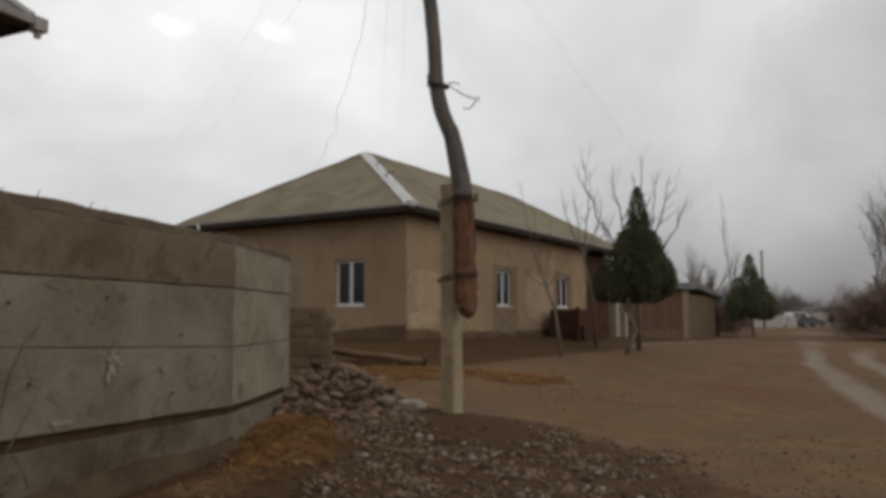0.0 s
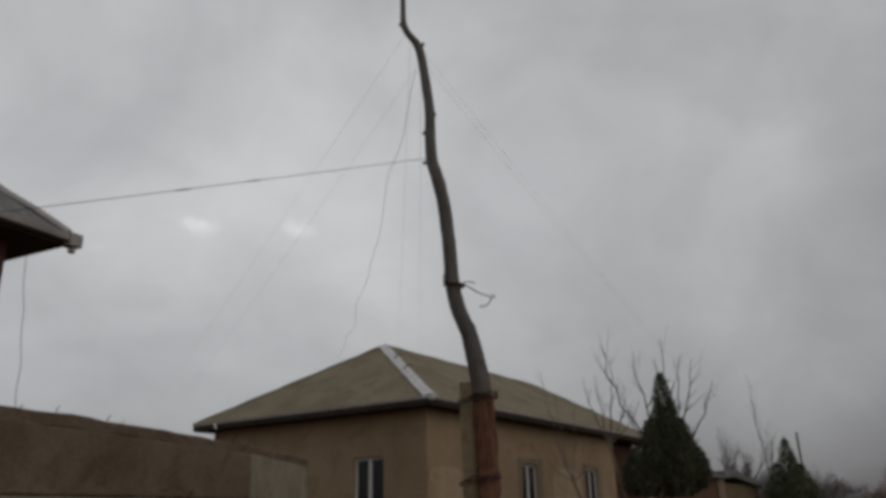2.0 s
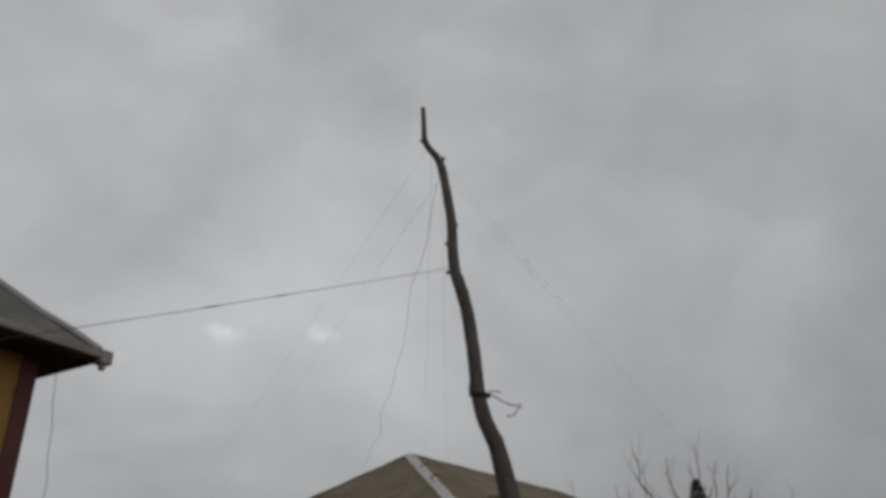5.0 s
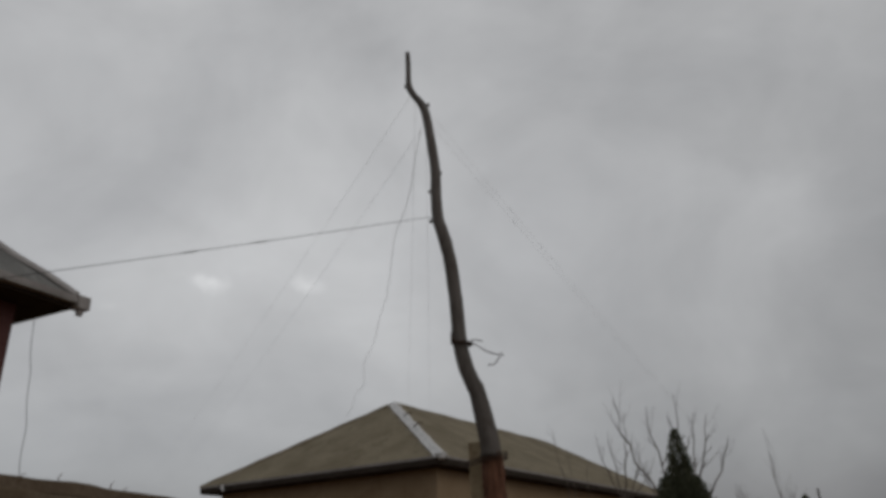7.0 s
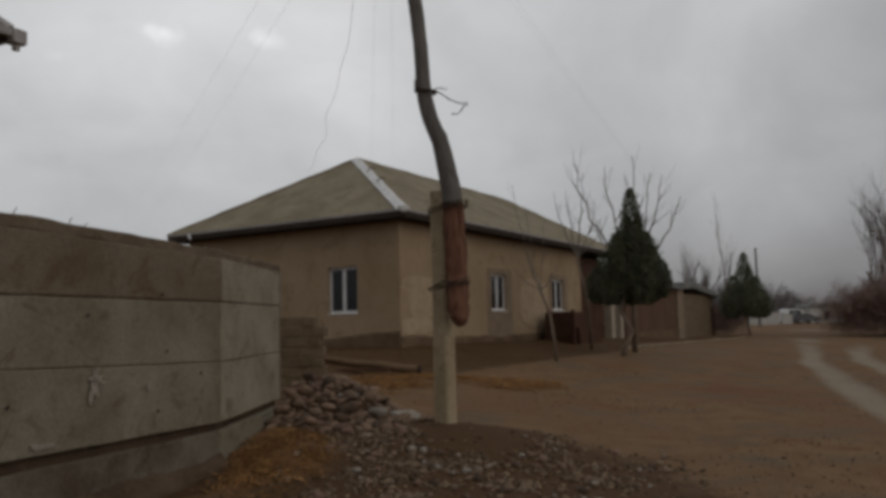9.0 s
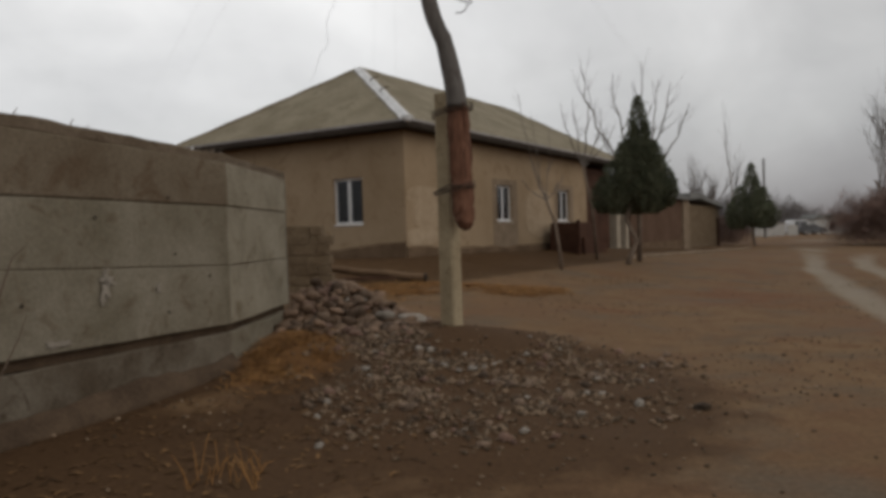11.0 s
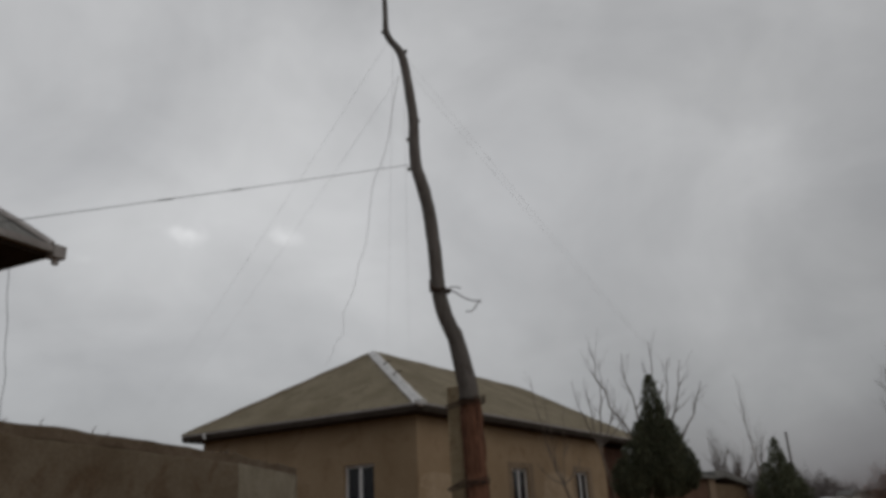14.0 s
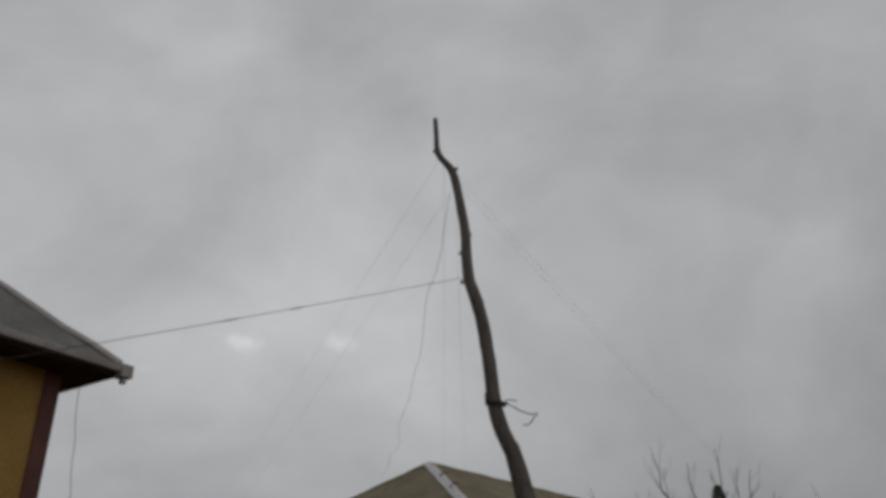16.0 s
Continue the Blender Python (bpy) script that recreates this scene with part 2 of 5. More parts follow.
M_WIRE = mat("cable_sheath", (0.06, 0.06, 0.062), (0.09, 0.09, 0.092), scale=8, fine=80, rough=0.6, bump=0.0)
M_STONE = mat("river_stone", (0.097, 0.063, 0.044), (0.226, 0.164, 0.117), (0.057, 0.033, 0.023), scale=5, fine=45, rough=0.75, bump=0.5, vary=0.55)
M_COBBLE = mat("brown_grey_cobble", (0.112, 0.071, 0.048), (0.239, 0.165, 0.114), (0.080, 0.045, 0.029), scale=6, fine=45, rough=0.75, bump=0.5, vary=0.6)
M_CREVICE = mat("soil_filled_joint", (0.06, 0.04, 0.026), (0.10, 0.068, 0.044), scale=3.0, fine=30, bump=0.6)
M_LINE = mat("bare_aluminium_wire", (0.50, 0.50, 0.51), (0.56, 0.56, 0.57), scale=8, fine=60, rough=0.6, bump=0.0)
M_STONE_PALE = mat("pale_river_stone", (0.221, 0.193, 0.160), (0.312, 0.279, 0.238), scale=6, fine=45, rough=0.7, bump=0.3, vary=0.2)
M_STONE_RED = mat("reddish_river_stone", (0.136, 0.083, 0.061), (0.204, 0.129, 0.098), scale=6, fine=45, rough=0.75, bump=0.3, vary=0.3)
M_GRAVEL = mat("loose_gravel", (0.100, 0.065, 0.040), (0.198, 0.145, 0.098), (0.084, 0.044, 0.026), scale=9, fine=60, rough=0.8, bump=0.3, vary=0.6, island=True)
M_STRAW = mat("dry_straw", (0.239, 0.118, 0.042), (0.349, 0.184, 0.067), (0.156, 0.081, 0.033), scale=3, fine=30, rough=0.9, bump=0.0, vary=0.4, island=True)
M_LITTER = mat("leaf_litter", (0.085, 0.05, 0.027), (0.15, 0.085, 0.038), scale=4, fine=30, rough=0.9, bump=0.0, vary=0.5, island=True)
M_BARK = mat("grey_brown_bark", (0.13, 0.095, 0.07), (0.20, 0.155, 0.12), (0.07, 0.05, 0.04), scale=5, fine=40, bump=0.6, stretch=(1, 1, 0.3))
M_TWIG = mat("bare_twigs", (0.13, 0.11, 0.095), (0.19, 0.165, 0.145), scale=2, fine=20, bump=0.0)
# brushwood tone raised so that the street's haze sits in its colour
M_BRUSH = mat("red_brown_brushwood", (0.187, 0.120, 0.096), (0.281, 0.191, 0.155), scale=1.2, fine=10, bump=0.0, vary=0.3, island=True)
M_CONIFER = mat("conifer_needles", (0.08, 0.092, 0.058), (0.125, 0.135, 0.088), (0.125, 0.112, 0.075), scale=1.6, fine=12, rough=0.8, bump=0.0, vary=0.4, island=True)
# paler copy of the conifer foliage, with distance haze painted into its colour
M_CONIFER_HAZED = mat("haze_paled_needles", (0.108, 0.124, 0.078), (0.169, 0.182, 0.119), (0.169, 0.151, 0.101), scale=1.6, fine=12, rough=0.8, bump=0.0, vary=0.4, island=True)
M_FARTREE = mat("distant_bare_wood", (0.125, 0.110, 0.104), (0.175, 0.156, 0.150), scale=0.1, fine=2, bump=0.0, vary=0.3, island=True)
M_WHITE = mat("whitewash", (0.407, 0.394, 0.367), (0.503, 0.489, 0.461), (0.311, 0.292, 0.266), scale=0.5, fine=8, bump=0.1)
M_VAN = mat("white_van_paint", (0.58, 0.58, 0.58), (0.66, 0.66, 0.66), scale=1, fine=20, rough=0.4, bump=0.0, spec=0.5)
M_DARKCAR = mat("dark_car_paint", (0.03, 0.03, 0.033), (0.05, 0.05, 0.055), scale=1, fine=20, rough=0.35, bump=0.0, spec=0.5)
M_TYRE = mat("tyre_rubber", (0.02, 0.02, 0.02), (0.035, 0.035, 0.035), bump=0.1)
M_LOG = mat("cut_log_wood", (0.12, 0.075, 0.045), (0.19, 0.125, 0.075), (0.08, 0.05, 0.03), scale=3, fine=30, bump=0.6, stretch=(0.3, 1, 1))
M_LOGEND = mat("dark_log_end", (0.035, 0.025, 0.02), (0.06, 0.045, 0.032), scale=8, fine=40, bump=0.3)

M_GLASS = bpy.data.materials.new("window_glass")
M_GLASS.use_nodes = True
gb = M_GLASS.node_tree.nodes["Principled BSDF"]
# dark tint stands in for the unlit room behind the pane
gb.inputs["Base Color"].default_value = (0.10, 0.11, 0.14, 1)
gb.inputs["Roughness"].default_value = 0.03
gb.inputs["Transmission Weight"].default_value = 1.0
gb.inputs["IOR"].default_value = 1.45

# the ground's own material: mud, pale wheel tracks, straw and dark soil by where they lie
M_GROUND = bpy.data.materials.new("village_ground")
M_GROUND.use_nodes = True


def ground_material():
    nt = M_GROUND.node_tree
    L = nt.links.new
    bs = nt.nodes["Principled BSDF"]

    def nd(kind, **values):
        n = nt.nodes.new(kind)
        for k, v in values.items():
            n.inputs[k].default_value = v
        return n

    def mixed(fac, a, b):
        mx = nd("ShaderNodeMix")
        mx.data_type = "RGBA"
        L(fac, mx.inputs["Factor"])
        for sock, v in (("A", a), ("B", b)):
            if isinstance(v, tuple):
                mx.inputs[sock].default_value = (*v, 1)
            else:
                L(v, mx.inputs[sock])
        return mx.outputs["Result"]

    def ranged(sock, lo, hi, a=0.0, b=1.0):
        mr = nd("ShaderNodeMapRange")
        for k, v in (("From Min", lo), ("From Max", hi), ("To Min", a), ("To Max", b)):
            mr.inputs[k].default_value = v
        L(sock, mr.inputs["Value"])
        return mr.outputs["Result"]

    def times(a, b, how="MULTIPLY"):
        m = nd("ShaderNodeMath")
        m.operation = how
        L(a, m.inputs[0])
        L(b, m.inputs[1])
        return m.outputs["Value"]

    tc = nd("ShaderNodeTexCoord").outputs["Object"]

    def noise_at(scale, detail=5.0, rough=0.6, dist=0.2):
        n = nd("ShaderNodeTexNoise", Scale=scale, Detail=detail, Roughness=rough, Distortion=dist)
        L(tc, n.inputs["Vector"])
        return n.outputs["Fac"]

    big, mid, small = noise_at(0.35), noise_at(2.2), noise_at(22.0, 4.0, 0.7)
    vor = nd("ShaderNodeTexVoronoi", Scale=26.0)
    L(tc, vor.inputs["Vector"])
    base = mixed(ranged(big, 0.35, 0.65), (0.15, 0.09, 0.046), (0.195, 0.125, 0.07))
    base = mixed(ranged(mid, 0.42, 0.68), base, (0.142, 0.08, 0.043))
    base = mixed(ranged(noise_at(0.22, 6.0, 0.65, 0.6), 0.5, 0.66), base, (0.15, 0.076, 0.042))
    base = mixed(ranged(noise_at(0.75, 4.0), 0.5, 0.68), base, (0.125, 0.092, 0.062))
    grit = times(ranged(vor.outputs["Distance"], 0.16, 0.05), ranged(mid, 0.4, 0.6))
    base = mixed(times(grit, ranged(small, 0.4, 0.6)), base, (0.20, 0.17, 0.14))
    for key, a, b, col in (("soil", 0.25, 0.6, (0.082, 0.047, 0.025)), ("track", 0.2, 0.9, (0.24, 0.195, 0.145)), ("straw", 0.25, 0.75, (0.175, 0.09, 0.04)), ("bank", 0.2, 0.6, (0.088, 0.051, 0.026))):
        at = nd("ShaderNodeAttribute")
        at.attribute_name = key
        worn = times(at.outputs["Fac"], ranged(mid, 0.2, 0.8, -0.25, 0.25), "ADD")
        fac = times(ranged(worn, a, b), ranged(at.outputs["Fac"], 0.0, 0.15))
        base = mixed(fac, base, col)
    hv = nd("ShaderNodeHueSaturation")
    L(base, hv.inputs["Color"])
    L(ranged(small, 0.25, 0.75, 0.72, 1.28), hv.inputs["Value"])
    L(hv.outputs["Color"], bs.inputs["Base Color"])
    L(ranged(big, 0.3, 0.7, 0.62, 0.95), bs.inputs["Roughness"])
    bs.inputs["Specular IOR Level"].default_value = 0.04
    bp = nd("ShaderNodeBump", Strength=0.3, Distance=0.02)
    L(times(times(small, mid, "ADD"), ranged(vor.outputs["Distance"], 0.0, 0.3, 0.5, 0.0), "ADD"), bp.inputs["Height"])
    L(bp.outputs["Normal"], bs.inputs["Normal"])


ground_material()

# ---- building tools ----


def mesh_of(name, verts, faces, material, smooth=False):
    me = bpy.data.meshes.new(name)
    me.from_pydata([tuple(v) for v in verts], [], faces)
    me.materials.append(material)
    if smooth:
        me.polygons.foreach_set("use_smooth", [True] * len(me.polygons))
    me.update()
    return me


def part(name, bm, material, parent=None, label="", smooth=False):
    """One mesh object, from a bmesh or a (verts, faces) pair, under its thing."""
    if isinstance(bm, tuple):
        me = mesh_of(name, bm[0], bm[1], material, smooth)
    else:
        bmesh.ops.recalc_face_normals(bm, faces=bm.faces)
        me = bpy.data.meshes.new(name)
        bm.to_mesh(me)
        bm.free()
        me.materials.append(material)
        if smooth:
            me.polygons.foreach_set("use_smooth", [True] * len(me.polygons))
    ob = new(name, me)
    ob.parent = parent
    return tagged(ob, label=label)


def thing(name, label, category, m=None, group="", kind=""):
    ob = new(name)
    ob.empty_display_size = 0.2
    if m is not None:
        ob.matrix_world = m
    return tagged(ob, label, category, group, kind)


def box(x0, x1, y0, y1, z0, z1, bevel=0.0, bm=None, m=None):
    own = bmesh.new()
    bmesh.ops.create_cube(own, size=1.0, matrix=Matrix.Translation(((x0 + x1) / 2, (y0 + y1) / 2, (z0 + z1) / 2)) @ Matrix.Diagonal((x1 - x0, y1 - y0, z1 - z0, 1)))
    if bevel:
        bmesh.ops.bevel(own, geom=own.edges[:], offset=bevel, segments=2, affect="EDGES", profile=0.6)
    if m is not None:
        own.transform(m)
    if bm is None:
        return own
    tmp = bpy.data.meshes.new("tmp")
    own.to_mesh(tmp)
    own.free()
    bm.from_mesh(tmp)
    bpy.data.meshes.remove(tmp)
    return bm


def tube(pts, radii, sides=8, store=None, wobble=0.0, rng=random, caps=True):
    """A tapered tube along a line of points, as (verts, faces)."""
    verts, faces = store if store else ([], [])
    pts = [Vector(p) for p in pts]
    if not isinstance(radii, (list, tuple)):
        radii = [radii] * len(pts)
    side = None
    base = len(verts)
    for i, p in enumerate(pts):
        d = (pts[min(i + 1, len(pts) - 1)] - pts[max(i - 1, 0)]).normalized()
        if side is None:
            side = d.orthogonal().normalized()
        side = (side - d * side.dot(d)).normalized()
        up = d.cross(side)
        for k in range(sides):
            a = 2 * math.pi * k / sides
            r = radii[i] * (1 + (rng.uniform(-wobble, wobble) if wobble else 0))
            verts.append(p + (side * math.cos(a) + up * math.sin(a)) * r)
    for i in range(len(pts) - 1):
        for k in range(sides):
            a, b = base + i * sides + k, base + i * sides + (k + 1) % sides
            faces.append((a, b, b + sides, a + sides))
    if caps:
        faces.append(tuple(base + k for k in reversed(range(sides))))
        faces.append(tuple(base + (len(pts) - 1) * sides + k for k in range(sides)))
    return verts, faces


def wall_mesh(length, z0, z1, thick, openings, place):
    """A wall with thickness, real openings (u0, u1, z0, z1) and their reveals. place(u, d, z) gives the point."""
    us = sorted({0.0, length, *[o[0] for o in openings], *[o[1] for o in openings]})
    zs = sorted({z0, z1, *[o[2] for o in openings], *[o[3] for o in openings]})
    solid = {}
    for i in range(len(us) - 1):
        for k in range(len(zs) - 1):
            u, z = (us[i] + us[i + 1]) / 2, (zs[k] + zs[k + 1]) / 2
            solid[i, k] = not any(o[0] < u < o[1] and o[2] < z < o[3] for o in openings)
    bm = bmesh.new()

    def quad(*pts):
        bm.faces.new([bm.verts.new(place(*p)) for p in pts])

    for (i, k), full in solid.items():
        if not full:
            continue
        a, b, c, d = us[i], us[i + 1], zs[k], zs[k + 1]
        for dep in (0.0, thick):
            quad((a, dep, c), (b, dep, c), (b, dep, d), (a, dep, d))
        for near, pts in (((i - 1, k), ((a, c), (a, d))), ((i + 1, k), ((b, c), (b, d))), ((i, k - 1), ((a, c), (b, c))), ((i, k + 1), ((a, d), (b, d)))):
            if not solid.get(near, False):
                (p, q), (r, s) = pts
                quad((p, 0, q), (r, 0, s), (r, thick, s), (p, thick, q))
    bmesh.ops.remove_doubles(bm, verts=bm.verts, dist=0.0005)
    return bm


def sweep(path, profile, rough=0.0, seed=3.0, close=True):
    """A closed profile of (outwards, z) drawn along a plan line; outwards is to the right of the way."""
    verts, faces = [], []
    n = len(profile)
    for i, (x, y) in enumerate(path):
        a, b = path[max(i - 1, 0)], path[min(i + 1, len(path) - 1)]
        d = Vector((b[0] - a[0], b[1] - a[1])).normalized()
        nx, ny = d.y, -d.x
        for o, z in profile:
            q = Vector((x + nx * o, y + ny * o, z))
            if rough:
                k = noise.noise(q * 1.3 + Vector((seed, 0, 0))) + 0.5 * noise.noise(q * 5.0 + Vector((0, seed, 0)))
                q += Vector((nx * k, ny * k, 0.8 * noise.noise(q * 2.7 + Vector((seed, seed, 0))))) * rough
            verts.append(q)
    for i in range(len(path) - 1):
        for k in range(n):
            a, b = i * n + k, i * n + (k + 1) % n
            faces.append((a, a + n, b + n, b))
    faces.append(tuple(range(n)))
    faces.append(tuple(reversed([(len(path) - 1) * n + k for k in range(n)])))
    return verts, faces


def smooth(lo, hi, v):
    t = min(1.0, max(0.0, (v - lo) / (hi - lo)))
    return t * t * (3 - 2 * t)


def lerp_table(table, v):
    if v <= table[0][0]:
        return table[0][1]
    for (a, p), (b, q) in zip(table, table[1:]):
        if v <= b:
            return p + (q - p) * (v - a) / (b - a)
    return table[-1][1]


# ---- the ground ----
RD = Vector((0.52399, 0.85173))   # along the house front, away from the camera
ND = Vector((0.85173, -0.52399))  # square to it, towards the road
HOUSE_C = Vector((-1.024, 21.188))
BANK = [(-14.5, 0.84), (-11.4, 0.84), (-10.6, 0.68), (-9.6, 0.48), (-8.0, 0.40), (-6.7, 0.31), (-4.7, 0.15), (-3.2, 0.03), (-2.0, 0.0)]


def ground_height(x, y):
    n, s = x * ND.x + y * ND.y, x * RD.x + y * RD.y
    z = lerp_table(BANK, n)
    z *= smooth(2.5, 8.5, s) * lerp_table([(20, 1.0), (31, 0.82), (48, 0.12), (70, 0.0)], s)
    z *= 1 - smooth(-25, -60, n) if n < -25 else 1
    z += 0.18 * math.exp(-(((x - 0.3) / 1.35) ** 2) - ((y - 9.0) / 0.95) ** 2)
    z += 0.12 * math.exp(-(((x + 1.75) / 0.45) ** 2) - ((y - 8.5) / 0.8) ** 2)
    z += 0.37 * math.exp(-(((x + 1.65) / (0.8 if x < -1.65 else 1.1)) ** 2) - ((y - 10.9) / 0.85) ** 2)
    near = 1 - smooth(30, 90, math.hypot(x, y))
    z += near * (0.02 * noise.noise(Vector((x * 0.4, y * 0.4, 1.7))) + 0.005 * noise.noise(Vector((x * 1.9, y * 1.9, 5.1))))
    z -= 0.05 * track_mask(x, y)
    return z


def track_mask(x, y):
    if y < -5 or y > 140:
        return 0.0
    c = lerp_table([(-5, 1.0), (4, 4.2), (13.1, 7.5), (24.3, 11.9), (47.5, 23.0), (62, 30.2), (75, 37.4), (140, 76.0)], y)
    w = 0.34 + 0.06 * noise.noise(Vector((0.0, y * 0.4, 2.0)))
    m = 0.0
    for off in (0.0, lerp_table([(13, 1.5), (25, 1.75), (40, 2.2), (62, 3.2), (140, 4.0)], y)):
        m = max(m, 1 - smooth(w * 0.2, w * 2.0, abs(x - c - off - 0.12 * noise.noise(Vector((off, y * 0.25, 0.5))))))
    return m


def straw_mask(x, y):
    m = 0.0
    for cx, cy, rx, ry in ((-1.6, 8.1, 0.52, 1.15), (-0.95, 14.6, 0.85, 1.5), (1.5, 14.9, 0.95, 0.9), (-0.1, 15.6, 0.9, 0.9)):
        m = max(m, 1 - smooth(0.55, 1.25, math.hypot((x - cx) / rx, (y - cy) / ry) + 0.6 * noise.noise(Vector((x * 1.9, y * 1.3, 4)))))
    return m


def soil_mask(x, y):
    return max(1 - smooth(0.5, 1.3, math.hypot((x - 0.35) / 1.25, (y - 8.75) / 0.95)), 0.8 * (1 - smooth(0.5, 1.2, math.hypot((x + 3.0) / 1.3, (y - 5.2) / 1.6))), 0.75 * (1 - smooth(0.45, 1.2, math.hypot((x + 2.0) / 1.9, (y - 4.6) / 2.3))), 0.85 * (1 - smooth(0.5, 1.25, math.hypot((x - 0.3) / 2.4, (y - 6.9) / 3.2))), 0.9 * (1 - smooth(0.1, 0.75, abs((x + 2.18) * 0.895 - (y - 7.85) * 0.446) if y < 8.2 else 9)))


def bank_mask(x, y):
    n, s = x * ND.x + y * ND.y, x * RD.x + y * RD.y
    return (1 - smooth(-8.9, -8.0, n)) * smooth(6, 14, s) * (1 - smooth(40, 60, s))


def axis(lo, hi, step, far_lo, far_hi):
    line = list(np.arange(lo, hi + 1e-6, step))
    d, v = step, hi
    while v < far_hi:
        d *= 1.22
        v += d
        line.append(v)
    d, v = step, lo
    while v > far_lo:
        d *= 1.22
        v -= d
        line.insert(0, v)
    return line


gx, gy = axis(-6.5, 15.0, 0.17, -2500, 2500), axis(1.0, 26.0, 0.17, -2000, 3500)
gv = [(x, y, ground_height(x, y)) for y in gy for x in gx]
nx = len(gx)
gf = [(j * nx + i, j * nx + i + 1, (j + 1) * nx + i + 1, (j + 1) * nx + i) for j in range(len(gy) - 1) for i in range(nx - 1)]
ground = part("ground", (gv, gf), M_GROUND, smooth=True)
tagged(ground, "bare brown dirt road with pale wheel tracks", "ground", kind="structure")
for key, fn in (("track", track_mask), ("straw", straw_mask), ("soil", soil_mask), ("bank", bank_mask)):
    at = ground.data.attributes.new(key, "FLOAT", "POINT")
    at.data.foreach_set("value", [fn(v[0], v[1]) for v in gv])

# ---- the concrete fence ----


def fence_path():
    f0, f2, f3 = Vector((-6.60, -3.03)), Vector((-2.18, 7.85)), Vector((-2.07, 10.2))
    a, b = f2 + (f0 - f2).normalized() * 0.07, f2 + (f3 - f2).normalized() * 0.07
    pts, n = [], 70
    for i in range(n):
        pts.append(f0.lerp(a, i / n))
    for i in range(8):
        t = i / 7
        pts.append(a * (1 - t) ** 2 + f2 * 2 * t * (1 - t) + b * t * t)
    for i in range(1, 17):
        pts.append(b.lerp(f3, i / 16))
    return [tuple(p) for p in pts]


FENCE = fence_path()


def lift(z0, z1, out, inner=-0.32):
    r = 0.006
    prof = [(inner, z0 + r), (inner + r, z0)] + [(out - r, z0), (out, z0 + r), (out, z0 + 2.5 * r)]
    k = max(2, int((z1 - z0) / 0.15))
    prof += [(out, z0 + r + (z1 - z0 - 2 * r) * i / k) for i in range(1, k)] + [(out, z1 - 2.5 * r), (out, z1 - r)]
    return prof + [(out - r, z1), (inner + r, z1), (inner, z1 - r)]


FENCE_RISE = [(0.0, 0.0), (0.45, 0.006), (0.6, 0.014), (1.16, 0.036), (1.21, 0.036), (1.77, 0.008), (1.83, 0.008), (2.2, 0.03), (2.34, 0.036)]


def rising(made):
    """The cast lifts climb a little away from the bend, each by its own amount."""
    return [Vector((v[0], v[1], v[2] + lerp_table(FENCE_RISE, v[2]) * min(6.0, max(0.0, 7.85 - v[1])))) for v in made[0]], made[1]


fence = thing("concrete_fence", "grey cast concrete fence wall in three lifts", "fence")
LONG, RETURN = FENCE[:75], FENCE[74:]
# sun reaches both faces alike; the return's brighter side is put into its colour
for line, body, top, foot, shift in ((LONG, M_CONC, M_CONC_TOP, M_CONC_WET, 0.0), (RETURN, M_CONC_LIT, M_CONC_LIT, M_CONC, 20.0)):
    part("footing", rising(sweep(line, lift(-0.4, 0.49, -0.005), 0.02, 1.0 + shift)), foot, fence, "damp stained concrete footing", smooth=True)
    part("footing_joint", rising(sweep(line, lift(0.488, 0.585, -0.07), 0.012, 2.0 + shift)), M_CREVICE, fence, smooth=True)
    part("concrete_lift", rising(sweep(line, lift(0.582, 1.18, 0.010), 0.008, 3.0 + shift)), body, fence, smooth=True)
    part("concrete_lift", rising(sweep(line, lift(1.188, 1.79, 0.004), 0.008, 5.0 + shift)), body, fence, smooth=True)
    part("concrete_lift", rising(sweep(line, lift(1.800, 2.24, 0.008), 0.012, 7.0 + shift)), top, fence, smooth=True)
    part("lift_joint", rising(sweep(line, lift(1.178, 1.194, 0.003), 0.0)), M_CONC_TOP, fence)
    part("lift_joint", rising(sweep(line, lift(1.788, 1.806, 0.001), 0.0)), M_CONC_TOP, fence)
    part("top_bed", rising(sweep(line, lift(2.236, 2.33, -0.006), 0.03, 9.0 + shift)), M_MORTAR, fence, "uneven brown mortar top", smooth=True)


def mud_band(line):
    """A ragged band of splashed mud on the footing, thick at the ground and thin at its upper edge."""
    verts, faces = [], []
    for i, (x, y) in enumerate(line):
        a, b = line[max(i - 1, 0)], line[min(i + 1, len(line) - 1)]
        d = Vector((b[0] - a[0], b[1] - a[1])).normalized()
        g = ground_height(x, y)
        top = g + 0.14 + 0.10 * noise.noise(Vector((x * 1.3, y * 1.3, 6.0))) + 0.04 * noise.noise(Vector((x * 6, y * 6, 2.0)))
        for o, z in ((0.015, g - 0.06), (0.16, g - 0.06), (0.10, g + 0.05), (0.05, g + (top - g) * 0.6), (0.022, top), (0.0, top)):
            verts.append((x + d.y * o, y - d.x * o, z))
    for i in range(len(line) - 1):
        for k in range(5):
            faces.append((i * 6 + k, i * 6 + k + 1, i * 6 + k + 7, i * 6 + k + 6))
    return verts, faces


part("mud_splash", mud_band(LONG), M_CREVICE, fence, "dark mud splashed up the footing", smooth=True)


